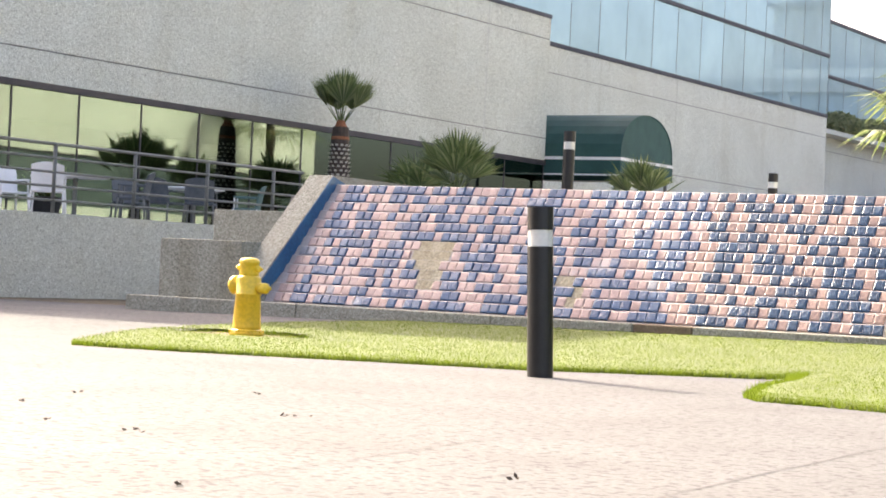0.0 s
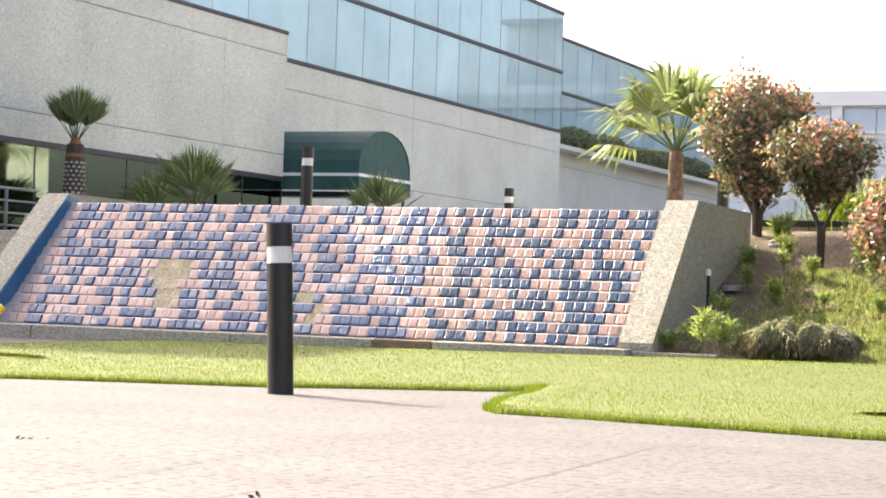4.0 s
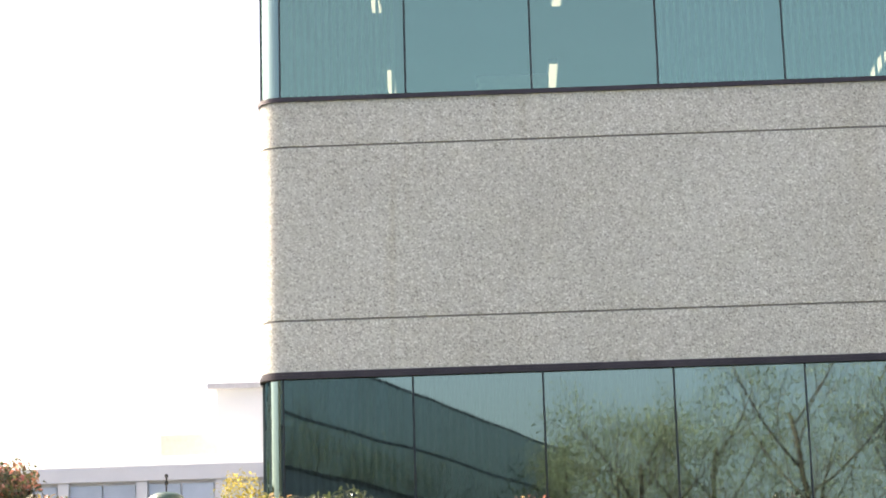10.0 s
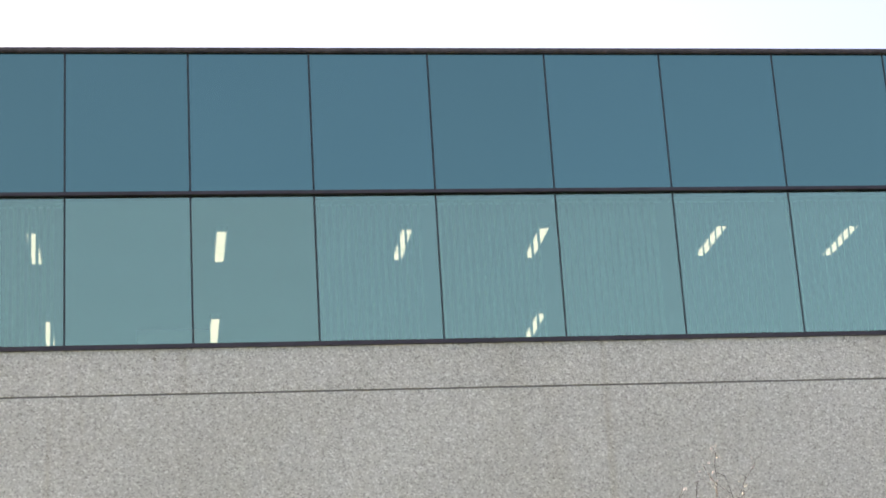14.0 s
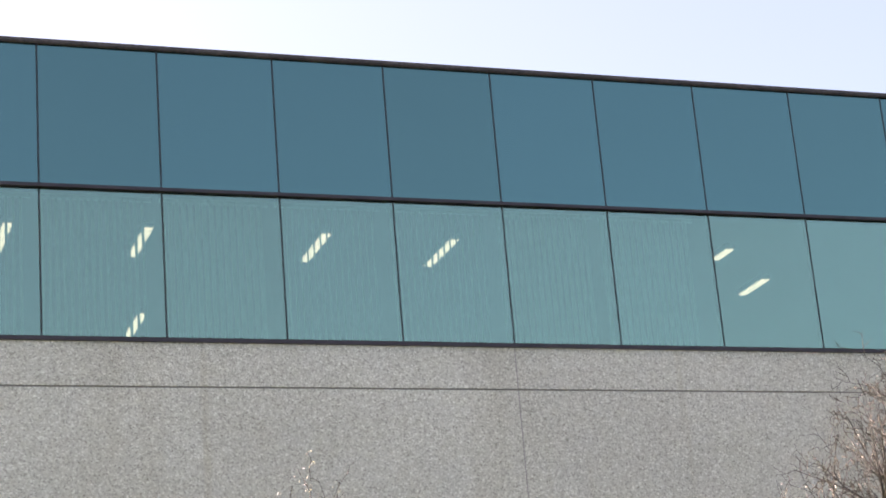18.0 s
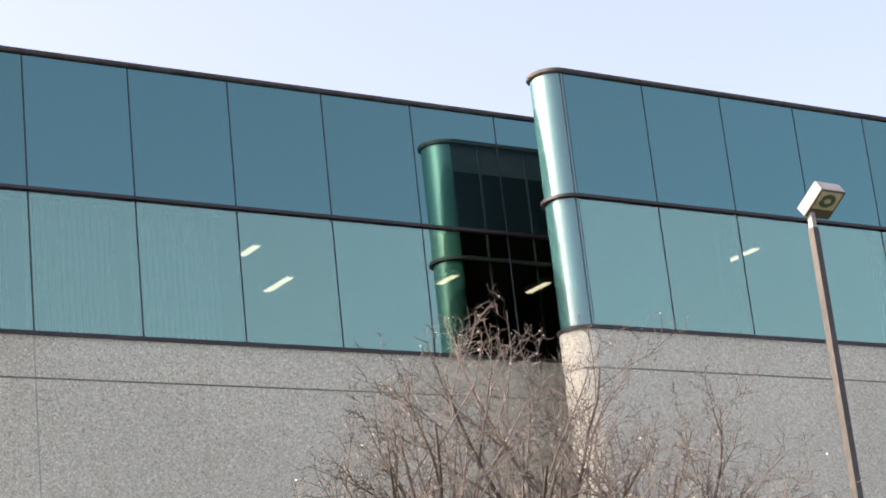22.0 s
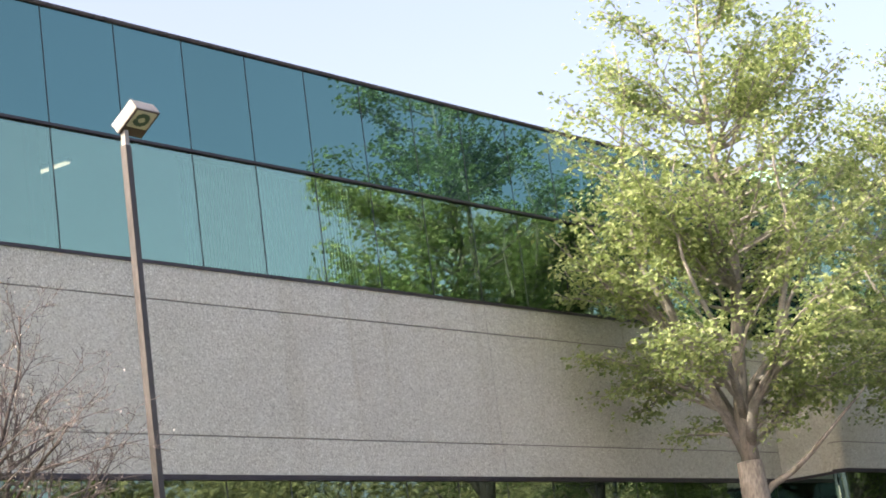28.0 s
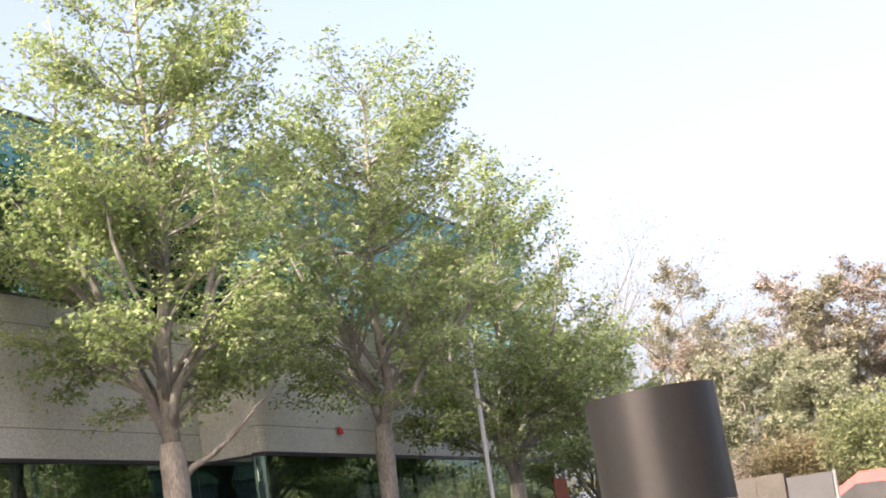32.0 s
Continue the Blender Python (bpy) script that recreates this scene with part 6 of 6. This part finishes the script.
for i in range(7):
    box("board", 0.165 * i - 0.58, 0.165 * i - 0.42, -0.02, 0.02, -0.1, 3.1, RUST, board)
bar("post", (0.72, 0.1, -0.1), (0.72, 0.1, 3.3), 0.05, RAIL, board)


def parked_car(at, turn, paint, label):
    e = thing("parked_car", at, label, "car", "parked cars")
    prof = [(-2.1, 0.35), (-2.15, 0.75), (-1.9, 0.95), (-1.3, 1.02), (-0.75, 1.42), (0.75, 1.46), (1.55, 1.0), (2.1, 0.92), (2.2, 0.6), (2.1, 0.3)]
    V = [(x, -0.82 + (0.14 if z > 1.2 else 0), z) for x, z in prof] + [(x, 0.82 - (0.14 if z > 1.2 else 0), z) for x, z in prof]
    n = len(prof)
    linked("body", V, [tuple(range(n))[::-1], tuple(range(n, 2 * n))] + [(i, (i + 1) % n, n + (i + 1) % n, n + i) for i in range(n)], paint, e)
    for s in (-1, 1):
        linked("side_window", [(-1.1, s * 0.83, 1.02), (-0.7, s * 0.70, 1.36), (0.68, s * 0.70, 1.38), (1.3, s * 0.83, 1.02)], [(0, 1, 2, 3)], DARK, e)
    for x in (-1.35, 1.35):
        for y in (-0.8, 0.8):
            bm = lathe([(0.32, -0.1), (0.33, 0.0), (0.32, 0.1)], 18)
            bmesh.ops.transform(bm, verts=bm.verts, matrix=Matrix.Translation((x, y, 0.33)) @ Matrix.Rotation(radians(90), 4, "X"))
            wheel = part("wheel", bm, DARK, e)
            bm = lathe([(0.19, -0.105), (0.2, 0.0), (0.19, 0.105)], 14)
            bmesh.ops.transform(bm, verts=bm.verts, matrix=Matrix.Translation((x, y, 0.33)) @ Matrix.Rotation(radians(90), 4, "X"))
            part("rim", bm, LAMPBOX, wheel)
    e.rotation_euler = (0, 0, radians(turn))
    return e


p = bearing(82.4) * 31
parked_car((p.x, p.y, 0.0), 97, RED, "bright red car parked in the lot")
p = bearing(73.6) * 66
parked_car((p.x, p.y, 1.6), 10, WHITE, "white car on the upper drive behind the trees")


# ---- across the paving, seen in the glass alone ----
def opposite_block():
    a, b = Vector((-11.0, -2.5, 0)), Vector((3.6, -52.0, 0))
    L = (b - a).length
    e = thing("opposite_building", a, "dark glass office block across the paving, seen reflected", "building")
    e.rotation_euler = (0, 0, math.atan2(b.y - a.y, b.x - a.x))
    n = int(L / 1.524)
    for z0, z1 in ((7.6, 9.2), (9.28, 11.4)):
        for i in range(n):
            box("glass_pane", 1.524 * i + 0.01, 1.524 * (i + 1) - 0.01, 0.0, 0.03, z0, z1, GLASS_OPP, e)
    for z in (7.55, 9.24, 11.45):
        box("frame_band", 0, L, -0.05, 0.06, z - 0.05, z + 0.05, BRONZE, e)
    box("base_wall", 0, L, -0.3, 0.0, -0.3, 7.5, ROOM, e)
    box("core", 0, L - 0.02, -12, -0.32, -0.3, 11.38, ROOM_SHADE, e)


GLASS_OPP = coated_glass("grey_far_glass", (0.10, 0.125, 0.12), False, (0.45, 0.5, 0.5), 0.5)
opposite_block()
for i, (x, y, h, sp, n) in enumerate(((2.6, -35, 8.2, LEAFY_SPEC, 3000), (5.0, -30, 8.8, LEAFY_SPEC, 3000), (8.2, -36, 10.0, LEAFY_SPEC, 2500), (12.2, -31, 10.8, LEAFY_SPEC, 3000), (17.5, -34, 10.6, LEAFY_SPEC, 4000), (24, -30, 9.5, LEAFY_SPEC, 5000))):
    tree("opposite_tree", (x, y, 0.0), "thinly leaved tree across the paving, seen reflected", 120 + i, dict(sp, levels=4), h, 0.16, BARK_DK, EUC, int(n * 3), 0.12, 0.36, group="trees across the paving")
OPP_LEAF = leafy("lot_tree_leaf", [(0.0, (0.084, 0.098, 0.041)), (0.6, (0.168, 0.175, 0.081)), (1.0, (0.308, 0.28, 0.135))], 0.6, 0.4)
for i in range(22):
    tree("opposite_tree", (58 + 5.6 * i, -11.0 - 3.5 * (i % 3), 0.0), "leafy tree across the lot, seen reflected", 140 + i, far_spec, 6.6 + (i * 7 % 4) * 0.6, 0.2, BARK_DK, OPP_LEAF, 3600, 0.3, 0.55, group="trees across the paving")
for i in range(15):
    tree("opposite_tree", (64 + 7.0 * i, -26.0 - 3.0 * (i % 2), 0.0), "tall dark tree behind the lot, seen reflected", 180 + i, far_spec, 10.2 + (i * 5 % 4) * 0.6, 0.24, BARK_DK, OPP_LEAF, 4600, 0.4, 0.7, group="trees across the paving")
for i in range(10):
    shrub("opposite_shrub", (1.5 + 3.4 * i, -20.0 - (i % 2), 0.0), (1.9, 1.2, 1.3), PHOT_GRN, 900, 0.2, "dark clipped shrub across the paving, seen reflected", 160 + i, 0.2, 0.04, 3, group="shrubs across the paving")


# ---- tiles of the cascade, last ----
def tiles():
    rnd = random.Random(77)
    pitch = SLOPE_DZ / COURSES
    tilt = Matrix.Rotation(radians(56), 4, "X")
    w, L = TILE_P - 0.004, pitch / math.sin(radians(56)) * 0.85

    def mesh(mat, seed, th, knobs):
        """A glazed tile with bevelled rims; knobs: the unevenness of its hand-made face."""
        r = random.Random(seed)
        c, n = 0.014, 3
        V = [(-w / 2, 0, -0.01), (w / 2, 0, -0.01), (w / 2, L, -0.01), (-w / 2, L, -0.01)]
        rim = th - r.uniform(0.0040, 0.0070)
        V += [(x, y, rim) for x, y, z in V]
        for j in range(n + 1):
            for i in range(n + 1):
                edge = i in (0, n) or j in (0, n)
                V.append((-w / 2 + c + (w - 2 * c) * i / n, c + (L - 2 * c) * j / n, th + r.uniform(-1, 1) * (0.0012 if edge else knobs)))
        F = [(k, (k + 1) % 4, 4 + (k + 1) % 4, 4 + k) for k in range(4)]
        g = lambda i, j: 8 + j * (n + 1) + i
        F += [(g(i, j), g(i + 1, j), g(i + 1, j + 1), g(i, j + 1)) for i in range(n) for j in range(n)]
        F += [(4, 5) + tuple(g(i, 0) for i in range(n, -1, -1)), (5, 6) + tuple(g(n, j) for j in range(n, -1, -1)),
              (6, 7) + tuple(g(i, n) for i in range(n + 1)), (7, 4) + tuple(g(0, j) for j in range(n + 1))]
        me = bpy.data.meshes.new("tile")
        me.from_pydata(V, [], F)
        me.materials.append(mat)
        return me

    kinds = {"b": [mesh(TILE_BLUE, i, 0.021, 0.0011) for i in range(9)], "r": [mesh(TILE_RED, i + 9, 0.012, 0.0008) for i in range(8)], "p": [mesh(TILE_PALE, 20, 0.012, 0.001)]}
    cols = int((WALL_R - WALL_L) / TILE_P)
    rest = {"b": ([], []), "r": ([], []), "p": ([], [])}
    count = 0
    for j in range(COURSES):
        state, run = "b", 0
        shift = TILE_P * rnd.uniform(0, 0.9)
        for i in range(cols):
            if run <= 0:
                state = "r" if state == "b" else "b"
                run = rnd.choice((1, 1, 2, 2, 3) if state == "r" else (1, 1, 2, 2, 3, 4))
            run -= 1
            x = WALL_L + 0.03 + TILE_P * (i + 0.5) + shift
            if x > WALL_R - 0.04:
                continue
            gone = (5 <= j <= 6 and -11.93 < x < -11.48) or (j == 4 and -11.88 < x < -11.52) or (2 <= j <= 3 and -11.72 < x < -11.45) or (j == 3 and -9.98 < x < -9.74) or (1 <= j <= 2 and -9.76 < x < -9.6)
            if gone:
                continue
            kind = state
            if rnd.random() < 0.004 or (j == 5 and -13.5 < x < -13.32) or (x > -6.4 and rnd.random() < 0.1):
                kind = "p"
            y = WALL_Y + SLOPE_DY * j / COURSES
            z = Z_TILE0 + SLOPE_DZ * j / COURSES
            m = Matrix.Translation((x + rnd.uniform(-0.003, 0.003), y + 0.026, z + 0.0015)) @ tilt @ Matrix.Rotation(radians(rnd.gauss(0, 1.6)), 4, "Z") @ Matrix.Rotation(radians(rnd.gauss(0, 1.2)), 4, "Y") @ Matrix.Rotation(radians(rnd.gauss(0, 1.0)), 4, "X")
            me = rnd.choice(kinds[kind])
            if -8.55 < x < -6.1 and count < 300:
                o = new("tile", me)
                o.parent = cascade_wall
                o.matrix_local = m
                count += 1
            else:
                V, F = rest[kind]
                k = len(V)
                V += [tuple(m @ v.co) for v in me.vertices]
                F += [tuple(k + q for q in p.vertices) for p in me.polygons]
    for kind, mat in (("b", TILE_BLUE_J), ("r", TILE_RED_J), ("p", TILE_PALE)):
        V, F = rest[kind]
        tagged(linked("tiles", V, F, mat, cascade_wall), {"b": "blue glazed tiles", "r": "salmon glazed tiles", "p": "bleached tiles"}[kind], kind="stuff")
    # bare mortar where tiles have come off
    for xa, xb, courses in ((-11.95, -11.46, (5, 6)), (-11.89, -11.50, (4,)), (-11.74, -11.43, (2, 3)), (-10.0, -9.73, (3,)), (-9.78, -9.58, (1, 2))):
        for j in courses:
            n, V = 8, []
            for b in range(n + 1):
                x = xa + (xb - xa) * b / n
                for z, o in ((0.002, 0.0), (0.05, 0.034), (0.108, 0.07)):
                    V.append((x, WALL_Y + SLOPE_DY * j / COURSES + 0.022 + o + 0.005 * noise.noise(Vector((x * 25, z * 60, j))), Z_TILE0 + pitch * j + z))
                V.append((x, WALL_Y + SLOPE_DY * (j + 1) / COURSES + 0.03, Z_TILE0 + pitch * (j + 1) - 0.001))
            F = [(4 * b + k, 4 * b + 4 + k, 4 * b + 5 + k, 4 * b + 1 + k) for b in range(n) for k in range(3)]
            linked("bare_mortar", V, F, MORTAR, cascade_wall, "bare pale mortar where tiles are missing")


def island_tile(name, stops, rough):
    """Glazed tiles joined in one mesh, differing one by one."""
    m, n, l, b = material(name)
    geo = n.new("ShaderNodeNewGeometry")
    col = ramp(n, l, geo.outputs["Random Per Island"], stops)
    fine = texture(n, l, "noise", 42.0)
    col = blend(n, l, "MULTIPLY", 1.0, col, ramp(n, l, fine, [(0.3, (0.8,) * 3), (0.7, (1.08,) * 3)]))
    chalk = texture(n, l, "noise", 2.2, None, 6.0)
    col = blend(n, l, "MIX", ramp(n, l, chalk, [(0.62, (0, 0, 0)), (0.72, (0.6,) * 3)]), col, (0.55, 0.56, 0.58))
    l.new(col, b.inputs["Base Color"])
    b.inputs["Roughness"].default_value = rough
    b.inputs["Specular IOR Level"].default_value = 0.5
    bump(n, l, b, fine, 0.7 if rough < 0.3 else 0.4, 0.011)
    return m


TILE_BLUE_J = island_tile("blue_tiles", [(0.0, (0.034, 0.078, 0.162)), (0.5, (0.047, 0.1, 0.194)), (1.0, (0.064, 0.126, 0.228))], 0.25)
TILE_RED_J = island_tile("salmon_tiles", [(0.0, (0.375, 0.26, 0.228)), (0.5, (0.42, 0.298, 0.264)), (1.0, (0.46, 0.336, 0.3))], 0.33)
tiles()
